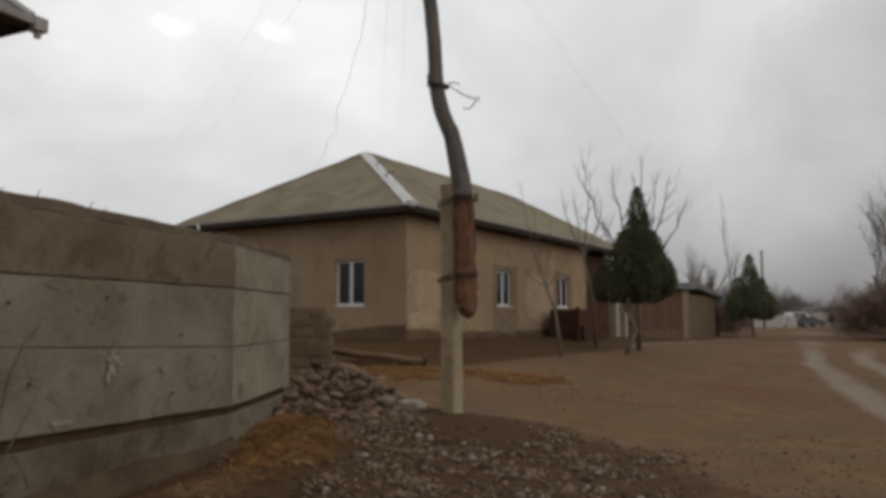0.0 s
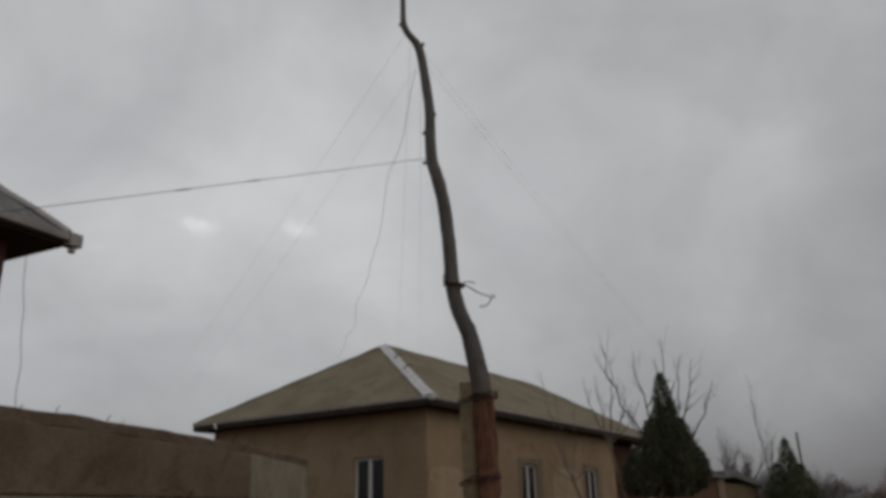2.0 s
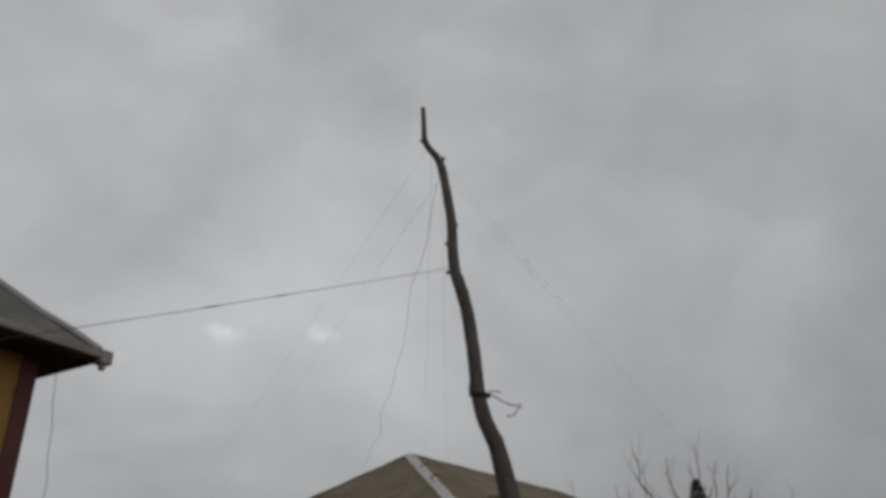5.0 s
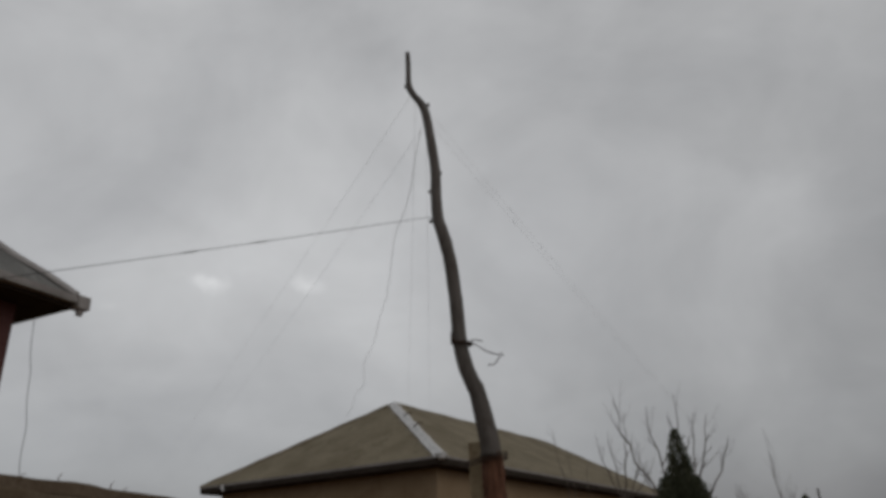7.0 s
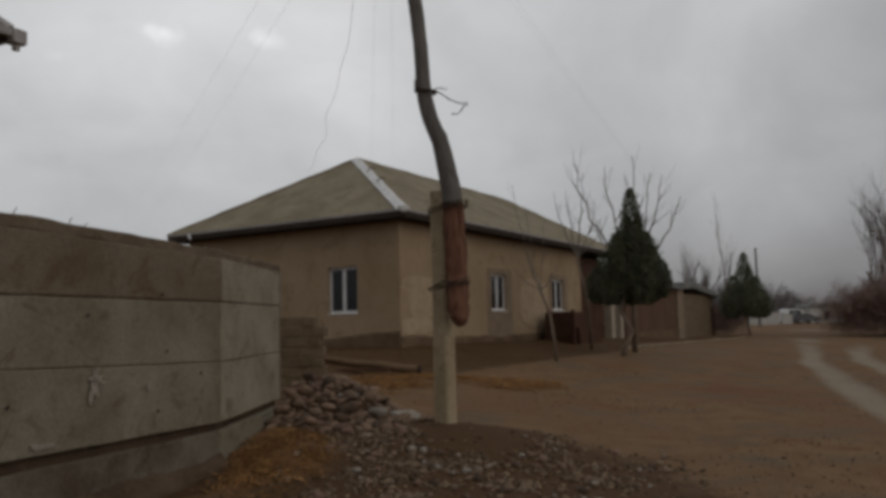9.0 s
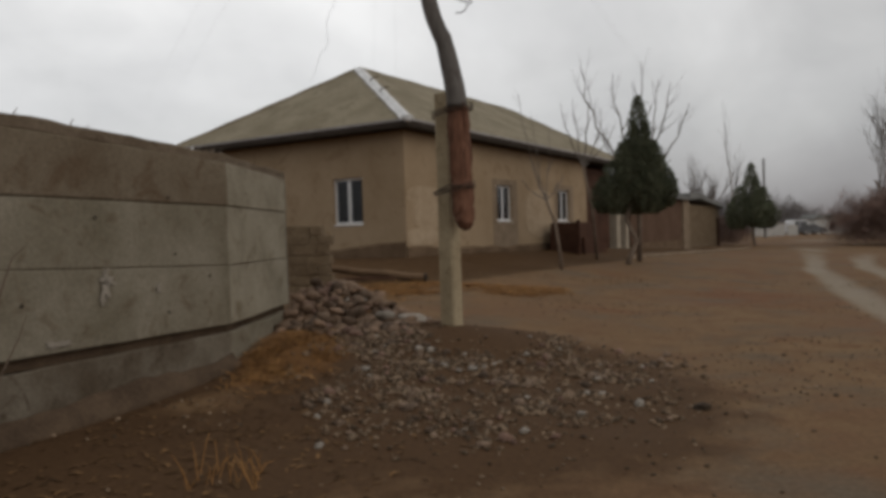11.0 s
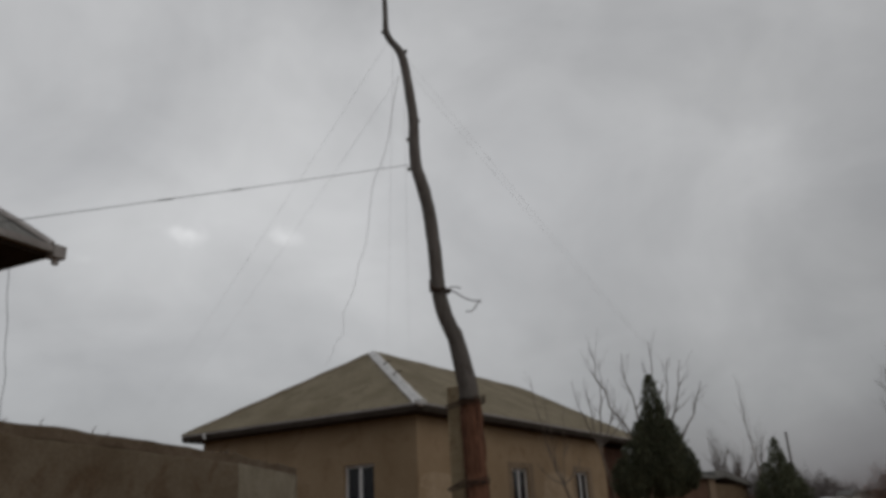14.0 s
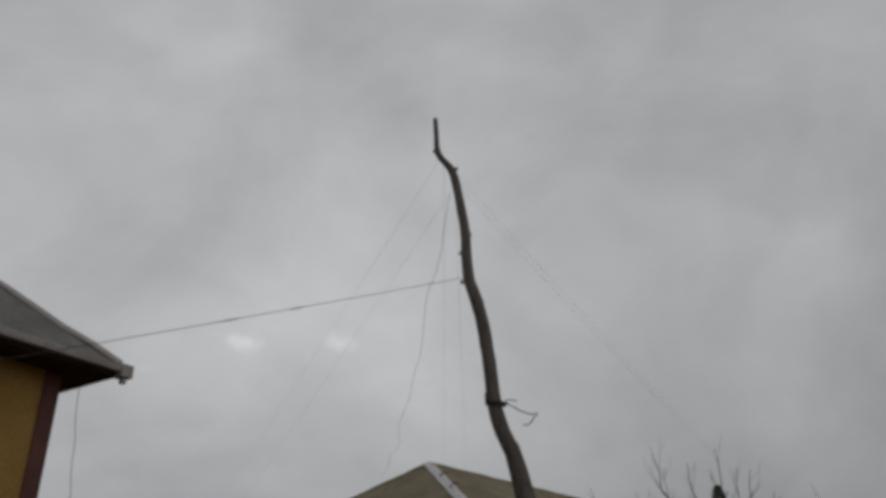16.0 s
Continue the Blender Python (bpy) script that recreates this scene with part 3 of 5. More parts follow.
def on_fence(u, z, out=0.02):
    """A place on the fence's road face, u metres before the bend, and its frame."""
    d = Vector((2.18 - 6.6, -3.03 - 7.85)).normalized()
    p = Vector((-2.18, 7.85)) + d * u
    nrm = Vector((-d.y, d.x, 0))
    if nrm.x < 0:
        nrm = -nrm
    m = Matrix(((-d.x, 0, nrm.x, p.x + nrm.x * out), (-d.y, 0, nrm.y, p.y + nrm.y * out), (0, 1, 0, z), (0, 0, 0, 1)))
    return m


def blot(rx, ry, seed, spikes=0.4, thick=0.004, square=2.0):
    rng = random.Random(seed)
    bm = bmesh.new()
    n = 26
    ring = []
    for i in range(n):
        a = 2 * math.pi * i / n
        k = (1 + rng.uniform(-spikes, spikes)) / (abs(math.cos(a)) ** square + abs(math.sin(a)) ** square) ** (1 / square)
        ring.append(bm.verts.new((math.cos(a) * rx * k, math.sin(a) * ry * k, thick)))
    f = bm.faces.new(ring)
    ext = bmesh.ops.extrude_face_region(bm, geom=[f])
    bmesh.ops.translate(bm, verts=[v for v in ext["geom"] if isinstance(v, bmesh.types.BMVert)], vec=(0, 0, -thick))
    return bm


for k, (u, z, rx, ry, sp) in enumerate([(1.62, 1.10, 0.035, 0.12, 0.6), (1.60, 1.13, 0.07, 0.035, 0.6), (1.66, 1.0, 0.025, 0.06, 0.5), (1.02, 1.03, 0.025, 0.04, 0.5), (2.1, 0.68, 0.10, 0.03, 0.5)]):
    bm = blot(rx, ry, 40 + k, sp)
    bm.transform(on_fence(u, z, 0.03))
    part("lime_splash", bm, M_SPLASH, fence, "whitish lime splash")
# proud flat discs; the shade inside each tie hole is painted as dark colour
for k, (u, z) in enumerate([(1.7, 1.66), (0.8, 1.33), (0.32, 1.10), (2.6, 1.60), (2.4, 1.0), (0.9, 0.80), (3.4, 1.5), (0.86, 1.85)]):
    bm = blot(0.014, 0.014, 70 + k, 0.15, 0.003)
    bm.transform(on_fence(u, z, 0.028))
    part("tie_hole", bm, M_HOLE_SHADE, fence)
rng = random.Random(11)
for k in range(16):
    i = rng.randrange(48, len(FENCE) - 2)
    x, y = FENCE[i]
    st = tube([(x - 0.15, y, 2.29), (x - 0.15 + rng.uniform(-.02, .02), y + rng.uniform(-.02, .02), 2.35 + rng.uniform(0.0, 0.05))], [rng.uniform(.015, .04), 0.006], 6, wobble=0.3, rng=rng)
    part("mortar_lump", st, M_MORTAR, fence)

for k in range(9):
    i = rng.randrange(50, len(FENCE) - 12)
    x, y = FENCE[i]
    z = 2.31 + 0.034 * max(0.0, 7.85 - y)
    d = Vector((rng.uniform(-.05, .05), rng.uniform(-.05, .05), rng.uniform(.05, .12)))
    p = Vector((x - 0.12, y, z))
    part("dry_sprig", tube([p - Vector((0, 0, 0.03)), p + d * 0.6, p + d + Vector((0.02, 0.01, -0.01))], [0.006, 0.005, 0.003], 5), M_TWIG, fence)

# ---- the far half of the fence line: a low adobe wall ----
low = thing("adobe_wall", "low brown adobe wall with a ragged end", "wall")
part("mud_core", box(-4.7, -2.12, 13.415, 13.72, 0.1, 1.62), M_ADOBE, low)
rng = random.Random(5)
for row in range(8):
    z0 = 0.28 + row * 0.175
    x1 = -1.94 - rng.uniform(0, 0.10) - (0.12 if row == 7 else 0)
    for col in range(7):
        w = 0.40
        xa = x1 - (col + 1) * w + (0.2 if row % 2 and col else 0)
        xb = x1 - col * w + (0.2 if row % 2 and col else 0) - 0.012
        if row % 2 and col == 0:
            xa += 0.2
        bm = box(xa, xb, 13.4 + rng.uniform(-.015, .015), 13.75, z0, z0 + 0.165, 0.015)
        part("adobe_block", bm, M_ADOBE, low)

# ---- the corner house ----
house = thing("corner_house", "one-storey clay-plastered house under a hipped slate roof", "house", Matrix(((RD.x, -ND.x, 0, HOUSE_C.x), (RD.y, -ND.y, 0, HOUSE_C.y), (0, 0, 1, 0), (0, 0, 0, 1))))
# local x runs along the front, local y along the end wall, both from the near corner
FRONT, DEEP, WALL_TOP = 13.9, 8.67, 4.40
END_WIN = (1.50, 2.60, 1.83, 3.20)
FRONT_WINS = [(5.50, 6.66, 1.87, 3.12), (10.72, 11.95, 1.87, 3.12)]
part("wall", wall_mesh(FRONT, 0.1, WALL_TOP, 0.38, FRONT_WINS, lambda u, d, z: (u, d, z)), M_PLASTER, house, "sand-coloured clay plaster front wall")
part("wall", wall_mesh(DEEP - 0.38, 0.1, WALL_TOP, 0.38, [(END_WIN[0] - 0.38, END_WIN[1] - 0.38, *END_WIN[2:])], lambda u, d, z: (d, u + 0.38, z)), M_PLASTER, house, "sand-coloured clay plaster end wall")
part("wall", box(0.38, 18.0 - 0.5, DEEP - 0.38, DEEP, 0.1, WALL_TOP), M_PLASTER, house)
part("wall", box(FRONT - 0.38, FRONT, 0.38, DEEP - 0.38, 0.1, WALL_TOP), M_PLASTER, house)
part("wall", box(17.2, 17.5, 0.4, DEEP - 0.38, 0.1, WALL_TOP), M_ANNEX, house)
part("floor_slab", box(0.38, FRONT - 0.38, 0.38, DEEP - 0.38, 0.75, 0.9), M_FOOT, house)


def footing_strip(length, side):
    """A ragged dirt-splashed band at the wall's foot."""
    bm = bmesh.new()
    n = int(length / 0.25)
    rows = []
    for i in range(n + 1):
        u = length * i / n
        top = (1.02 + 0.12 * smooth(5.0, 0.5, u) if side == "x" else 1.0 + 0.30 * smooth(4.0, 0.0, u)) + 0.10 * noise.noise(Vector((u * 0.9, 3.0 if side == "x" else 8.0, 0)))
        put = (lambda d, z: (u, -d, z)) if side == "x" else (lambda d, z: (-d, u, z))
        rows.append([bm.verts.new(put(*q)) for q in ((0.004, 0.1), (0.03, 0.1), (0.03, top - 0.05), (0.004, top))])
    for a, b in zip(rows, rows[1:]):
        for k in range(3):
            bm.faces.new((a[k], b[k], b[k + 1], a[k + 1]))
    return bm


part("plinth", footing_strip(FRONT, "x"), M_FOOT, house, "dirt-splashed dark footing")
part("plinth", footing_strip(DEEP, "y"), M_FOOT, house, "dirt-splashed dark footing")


def upright(bm, side):
    """Turns a flat shape in x and y, facing z, onto the front ('x') or the end wall ('y')."""
    bm.transform(Matrix(((1, 0, 0, 0), (0, 0, -1, 0), (0, 1, 0, 0), (0, 0, 0, 1))) if side == "x" else Matrix(((0, 0, -1, 0), (1, 0, 0, 0), (0, 1, 0, 0), (0, 0, 0, 1))))
    return bm


for k, (side, u, z, ru, rz) in enumerate([("x", 0.95, 2.62, 0.85, 0.24), ("x", 1.15, 2.1, 0.75, 0.45), ("x", 0.85, 1.42, 0.8, 0.25), ("x", 9.0, 2.2, 1.3, 0.9)]):
    bm = blot(ru, rz, 90 + k, 0.06, 0.006 + 0.004 * k, 3.0)
    bm.transform(Matrix.Translation((u, z, 0)))
    part("plaster_patch", upright(bm, side), M_PATCH, house, "paler patch of fresh plaster")
for (u0, u1, z0, z1) in FRONT_WINS:
    part("cement_surround", wall_mesh(u1 - u0 + 0.72, 0.9, z1 + 0.2, 0.012, [(0.3, 0.3 + u1 - u0, z0, z1)], lambda u, d, z, a=u0: (a - 0.3 + u, -0.008 + d, z)), M_SURR, house, "bare cement round the window")


def window(side, u0, u1, z0, z1, lights=2):
    win = new("window")
    win.parent = house
    put = (lambda a, b, c, d, e, f, bev=0.006: box(a, b, c, d, e, f, bev)) if side == "x" else (lambda a, b, c, d, e, f, bev=0.006: box(c, d, a, b, e, f, bev))
    w = 0.075
    lo, hi = 0.10, 0.17
    for q in ((u0, u0 + w, lo, hi, z0, z1), (u1 - w, u1, lo, hi, z0, z1), (u0 + w, u1 - w, lo, hi, z1 - w, z1), (u0 + w, u1 - w, lo, hi, z0, z0 + w)):
        part("frame", put(*q), M_PVC, win)
    cuts = [u0 + w + (u1 - u0 - 2 * w) * i / lights for i in range(lights + 1)]
    for c in cuts[1:-1]:
        part("mullion", put(c - 0.05, c + 0.05, lo - 0.012, hi, z0 + w, z1 - w), M_PVC, win)
    for a, b in zip(cuts, cuts[1:]):
        pane = part("pane", put(a, b, 0.125, 0.131, z0 + w, z1 - w, 0), M_GLASS, win)
        pane.visible_shadow = False
    part("sill", put(u0 + 0.002, u1 - 0.002, -0.025, 0.10, z0 - 0.03, z0 - 0.002), M_PVC, win)


window("y", *END_WIN)
window("x", *FRONT_WINS[0])
window("x", *FRONT_WINS[1])

# roof: four slate slopes
EX0, EX1, EY0, EY1, EZ = -0.5, 18.0, -0.5, 9.17, 4.61
RX0, RX1, RY, RZ = 3.70, 15.4, 4.335, 7.34


def slope(a, b, c, d, courses=9):
    """A slightly uneven slab from the eaves line a-b up to the ridge line d-c."""
    verts, faces = [], []
    a, b, c, d = (Vector(v) for v in (a, b, c, d))
    nrm = (b - a).cross(d - a).normalized()
    if nrm.z < 0:
        nrm = -nrm
    seg = 24
    for i in range(courses + 1):
        t = i / courses
        p, q = a.lerp(d, t), b.lerp(c, t)
        verts += [p.lerp(q, k / seg) + nrm * (0.035 + 0.012 * noise.noise(Vector((t * 5.0, k * 0.6, a.x)))) for k in range(seg + 1)]
    for i in range(courses):
        for k in range(seg):
            x = i * (seg + 1) + k
            faces.append((x, x + 1, x + seg + 2, x + seg + 1))
    rim = [k for k in range(seg + 1)] + [i * (seg + 1) + seg for i in range(1, courses + 1)] + [courses * (seg + 1) + k for k in range(seg - 1, -1, -1)] + [i * (seg + 1) for i in range(courses - 1, 0, -1)]
    base = len(verts)
    verts += [verts[k] - nrm * 0.035 for k in rim]
    for k in range(len(rim)):
        j = (k + 1) % len(rim)
        faces.append((rim[k], rim[j], base + j, base + k))
    faces.append(tuple(base + k for k in reversed(range(len(rim)))))
    return verts, faces


A, B, C_, D = (EX0, EY0, EZ), (EX1, EY0, EZ), (EX1, EY1, EZ), (EX0, EY1, EZ)
R0, R1 = (RX0, RY, RZ), (RX1, RY, RZ)
roof = new("roof")
roof.parent = house
for q in ((A, B, R1, R0), (D, A, R0, R0), (C_, D, R0, R1), (B, C_, R1, R1)):
    part("roof_slope", slope(*q), M_SLATE, roof, "mossy olive-grey slate roofing")


def ridge_cap(p, q, w, material, label, thick=0.02, lift_by=0.03, drop=0.32):
    p, q = Vector(p), Vector(q)
    d = (q - p).normalized()
    s = d.cross(Vector((0, 0, 1))).normalized()
    up = s.cross(d).normalized()
    verts, faces = [], []
    n = 14
    for i in range(n + 1):
        c = p.lerp(q, i / n) + up * (lift_by + 0.012 * math.sin(i * 2.1))
        for o, h in ((-w, -drop * w), (0, 0.035), (w, -drop * w), (w, -drop * w - thick), (0, 0.035 - thick), (-w, -drop * w - thick)):
            verts.append(c + s * o + up * h)
    for i in range(n):
        for k in range(6):
            a, b = i * 6 + k, i * 6 + (k + 1) % 6
            faces.append((a, b, b + 6, a + 6))
    faces += [tuple(range(6)), tuple(n * 6 + k for k in reversed(range(6)))]
    return part("ridge_cap", (verts, faces), material, roof, label)


ridge_cap(R0, A, 0.19, M_SHEET, "pale sheet-metal hip flashing", lift_by=0.06)
ridge_cap(R0, D, 0.10, M_SLATE, "slate hip cap", lift_by=0.05)
ridge_cap(R1, B, 0.10, M_SLATE, "slate hip cap", lift_by=0.05)
ridge_cap(R1, C_, 0.10, M_SLATE, "slate hip cap", lift_by=0.05)
ridge_cap(R0, R1, 0.11, M_SLATE, "slate ridge cap", lift_by=0.06, drop=0.6)
for t in (0.34, 0.56):
    c = Vector(R0).lerp(Vector(A), t) + Vector((0, 0, 0.10))
    part("wire_bracket", tube([c + Vector((-0.06, 0.06, -0.02)), c + Vector((0.0, -0.02, 0.09)), c + Vector((0.10, -0.16, 0.10))], 0.022, 6), M_IRON, roof, "small dark bracket on the flashing")
finial = bmesh.new()
bmesh.ops.create_uvsphere(finial, u_segments=12, v_segments=8, radius=0.10, matrix=Matrix.Translation((EX0 - 0.02, EY0 - 0.02, EZ - 0.02)) @ Matrix.Diagonal((1.1, 1.1, 0.75, 1)))
box(EX0 - 0.12, EX0 + 0.14, EY0 - 0.12, EY0 + 0.14, EZ + 0.03, EZ + 0.09, 0.02, finial)
part("corner_knob", finial, M_SHEET, roof, "pale sheet-metal knob at the eaves corner")
for q in ((EX0, EX1, EY0, EY0 + 0.03), (EX0, EX1, EY1 - 0.03, EY1)):
    part("fascia_board", box(*q, EZ - 0.18, EZ - 0.004), M_EAVE, roof, "dark fascia board")
for q in ((EX0, EX0 + 0.03, EY0 + 0.03, EY1 - 0.03), (EX1 - 0.03, EX1, EY0 + 0.03, EY1 - 0.03)):
    part("fascia_board", box(*q, EZ - 0.18, EZ - 0.004), M_EAVE, roof, "dark fascia board")
for q in ((EX0 - 0.018, EX0 - 0.003, EY0 - 0.018, EY1 + 0.018), (EX1 + 0.003, EX1 + 0.018, EY0 - 0.018, EY1 + 0.018), (EX0 - 0.003, EX1 + 0.003, EY0 - 0.018, EY0 - 0.003), (EX0 - 0.003, EX1 + 0.003, EY1 + 0.003, EY1 + 0.018)):
    part("drip_edge", box(*q, EZ - 0.03, EZ + 0.035), M_GUTTER, roof, "pale sheet-metal drip edge")
part("soffit", box(EX0 + 0.03, EX1 - 0.03, EY0 + 0.03, EY1 - 0.03, WALL_TOP + 0.003, WALL_TOP + 0.06), M_EAVE, roof, "dark boarded soffit")
part("gutter_end", tube([(EX0 - 0.03, 8.05, EZ - 0.03), (EX0 - 0.10, 8.0, EZ - 0.08), (EX0 - 0.12, 7.9, EZ - 0.2)], 0.04, 8), M_SHEET, roof, "pale rainwater spout")

# brown gate beside the plastered wall, under the same roof
gate = thing("courtyard_gate", "rust-brown sheet-metal courtyard gate, closed", "gate", house.matrix_world.copy())
for i in range(12):
    u = FRONT + 0.04 + i * 0.275
    part("gate_board", box(u, u + 0.265, 0.16, 0.20, 0.45, 4.25, 0.006), M_GATE, gate)
for z in (1.0, 2.6, 4.0):
    part("gate_rail", box(FRONT + 0.04, 17.30, 0.11, 0.157, z, z + 0.09, 0.006), M_GATE, gate)

leaning = thing("cellar_hatch", "low brown sloping cellar hatch beside the house front", "hatch", house.matrix_world.copy())
hb = bmesh.new()
sec = [(9.0, 0.35), (12.2, 0.35), (12.2, 0.6), (10.3, 1.78), (9.15, 1.78)]
for y in (-1.5, -0.35):
    hb.faces.new([hb.verts.new((x, y, z)) for x, z in sec])
hb.verts.ensure_lookup_table()
for i in range(5):
    k = (i + 1) % 5
    hb.faces.new((hb.verts[i], hb.verts[k], hb.verts[5 + k], hb.verts[5 + i]))
bmesh.ops.bevel(hb, geom=hb.edges[:], offset=0.02, segments=1, affect="EDGES")
part("hatch_body", hb, M_GATE, leaning)
part("side_post", box(8.87, 8.99, -1.62, -1.5, 0.3, 1.86, 0.01), M_GATE, leaning)
part("side_post", box(9.35, 9.47, -1.64, -1.52, 0.3, 1.2, 0.01), M_GATE, leaning)

# pale gate piers and the annex farther down the street
for u, w in ((17.55, 0.55), (18.9, 0.45)):
    pier = thing("gate_pier", "pale plastered gate pier", "pier", house.matrix_world.copy(), group="gate piers")
    part("shaft", box(u, u + w, -0.1, 0.45, -0.2, 2.6, 0.02), M_PALE, pier)
    part("cap", box(u - 0.06, u + w + 0.06, -0.16, 0.51, 2.604, 2.70, 0.02), M_PALE, pier)
annex = thing("annex_building", "low brown clay outbuilding with a flat roof edge", "building", house.matrix_world.copy())
part("wall", box(20.0, 30.0, 0.0, 6.0, -0.6, 3.18), M_ANNEX, annex)
part("plinth", box(19.97, 30.03, -0.04, 5.9, -0.6, 0.72), M_FOOT, annex)
part("roof", box(19.7, 30.9, -0.35, 6.3, 3.184, 3.36, 0.02), M_SLATE_NEAR, annex, "grey flat slate roof edge")
part("pilaster", box(30.0, 31.5, -0.12, 0.5, -0.6, 3.3, 0.02), M_SURR, annex, "pale plastered pilaster")
part("wall", box(31.5, 41.0, 0.05, 6.0, -0.6, 2.95), M_ADOBE, annex)
sl = bmesh.new()
for y in (-0.3, 6.2):
    sl.faces.new([sl.verts.new((x, y, z)) for x, z in ((30.95, 3.2), (30.95, 3.62), (33.6, 3.75), (41.6, 3.0), (41.6, 2.8), (33.6, 3.35))])
sl.verts.ensure_lookup_table()
for i in range(6):
    k = (i + 1) % 6
    sl.faces.new((sl.verts[i], sl.verts[k], sl.verts[6 + k], sl.verts[6 + i]))
part("roof", sl, M_SLATE_NEAR, annex, "grey slate roof sloping down")
part("door_recess", box(40.2, 40.95, -0.02, 0.045, -0.1, 2.1), M_GATE, annex)

terrace = thing("terrace_kerb", "low pale kerb before the house terrace", "kerb", house.matrix_world.copy())
rng = random.Random(21)
for i in range(24):
    u = 9.0 + i * 1.0
    p = HOUSE_C + RD * u - ND * (-3.4)
    z = ground_height(p.x, p.y)
    part("kerb_stone", box(u, u + 0.97, -3.5 + rng.uniform(-.03, .03), -3.28, z - 0.15, z + 0.09 + rng.uniform(-.02, .02), 0.015), M_SURR, terrace)

# ---- the near building behind the fence ----
AX, BX = Vector((-0.417, -0.909)), Vector((-0.909, 0.417))
nearb = thing("ochre_house", "ochre-plastered house with maroon corner trim and grey slate roof", "house", Matrix(((BX.x, AX.x, 0, -4.66), (BX.y, AX.y, 0, 8.25), (0, 0, 1, 0), (0, 0, 0, 1))))
NW, NL, NZ, OV = 7.4, 10.5, 4.87, 0.46
part("wall", box(OV, NW - OV, OV, NL - OV, -0.3, NZ - 0.12), M_OCHRE, nearb, "ochre plaster wall")
part("corner_trim", box(OV - 0.03, OV + 0.17, OV - 0.03, OV + 0.17, -0.3, NZ - 0.124, 0.008), M_MAROON, nearb, "maroon painted corner trim")
part("soffit", box(0.02, NW - 0.02, 0.02, NL - 0.02, NZ - 0.117, NZ - 0.075), M_EAVE, nearb, "dark boarded soffit")
rise = (NW / 2) * 0.868
nr0, nr1 = (NW / 2, NW / 2, NZ + rise), (NW / 2, NL - NW / 2, NZ + rise)
ca, cb, cc, cd = (0, 0, NZ), (NW, 0, NZ), (NW, NL, NZ), (0, NL, NZ)
nroof = new("roof")
nroof.parent = nearb
for q in ((ca, cb, nr0, nr0), (cb, cc, nr1, nr0), (cc, cd, nr1, nr1), (cd, ca, nr0, nr1)):
    part("roof_slope", slope(*q, courses=7), M_SLATE_NEAR, nroof, "grey slate roofing")
roof_keep, roof = roof, nroof
ridge_cap(ca, nr0, 0.09, M_GUTTER, "sheet-metal hip cap", lift_by=0.05)
roof = roof_keep
for a, b in (((-0.09, 0.0, -0.09, NL), "y"), ((0.0, NW, -0.09, 0.0), "x")):
    x0, x1, y0, y1 = (-0.10, 0.0, -0.10, NL) if b == "y" else (0.004, NW, -0.10, 0.0)
    part("fascia_board", box(0.0, 0.02, 0.0, NL, NZ - 0.13, NZ - 0.01) if b == "y" else box(0.024, NW, 0.0, 0.02, NZ - 0.13, NZ - 0.01), M_EAVE, nearb)
    gut = box(x0, x1, y0, y1, NZ - 0.085, NZ - 0.07)
    if b == "y":
        box(x0, x0 + 0.012, y0, y1, NZ - 0.067, NZ + 0.0, 0, gut)
    else:
        box(x0, x1, y0, y0 + 0.012, NZ - 0.067, NZ + 0.0, 0, gut)
    part("gutter", gut, M_GUTTER, nearb, "weathered sheet-metal gutter")
part("gutter_corner", box(-0.13, 0.03, -0.13, 0.03, NZ - 0.15, NZ + 0.012, 0.012), M_GUTTER, nearb, "weathered gutter corner box")
part("rain_spout", tube([(-0.05, -0.05, NZ - 0.14), (-0.05, -0.05, NZ - 0.215)], [0.045, 0.04], 10), M_GUTTER, nearb)

# ---- the utility pole ----
utility = thing("utility_pole", "crooked wooden utility pole wired to a concrete stub post", "utility pole")
pm = pose(0.108, 9.42, 0, 0, 0, 56)
pb = bmesh.new()
ring_pairs = []
for z, w in ((-0.1, 0.108), (0.4, 0.107), (1.2, 0.105), (2.0, 0.103), (2.7, 0.106), (3.155, 0.106)):
    c = 0.022
    ring_pairs.append([pb.verts.new(pm @ Vector((x + 0.006 * noise.noise(Vector((x * 9, y * 9, z * 2))), y + 0.006 * noise.noise(Vector((y * 9, x * 9, z * 2 + 5))), z))) for x, y in ((w - c, -w), (w, -w + c), (w, w - c), (w - c, w), (-w + c, w), (-w, w - c), (-w, -w + c), (-w + c, -w))])
for a, b in zip(ring_pairs, ring_pairs[1:]):
    for k in range(8):
        pb.faces.new((a[k], a[(k + 1) % 8], b[(k + 1) % 8], b[k]))
pb.faces.new(ring_pairs[-1])
pb.faces.new(list(reversed(ring_pairs[0])))
part("concrete_stub", pb, M_POST, utility, "weathered yellowish concrete stub post")

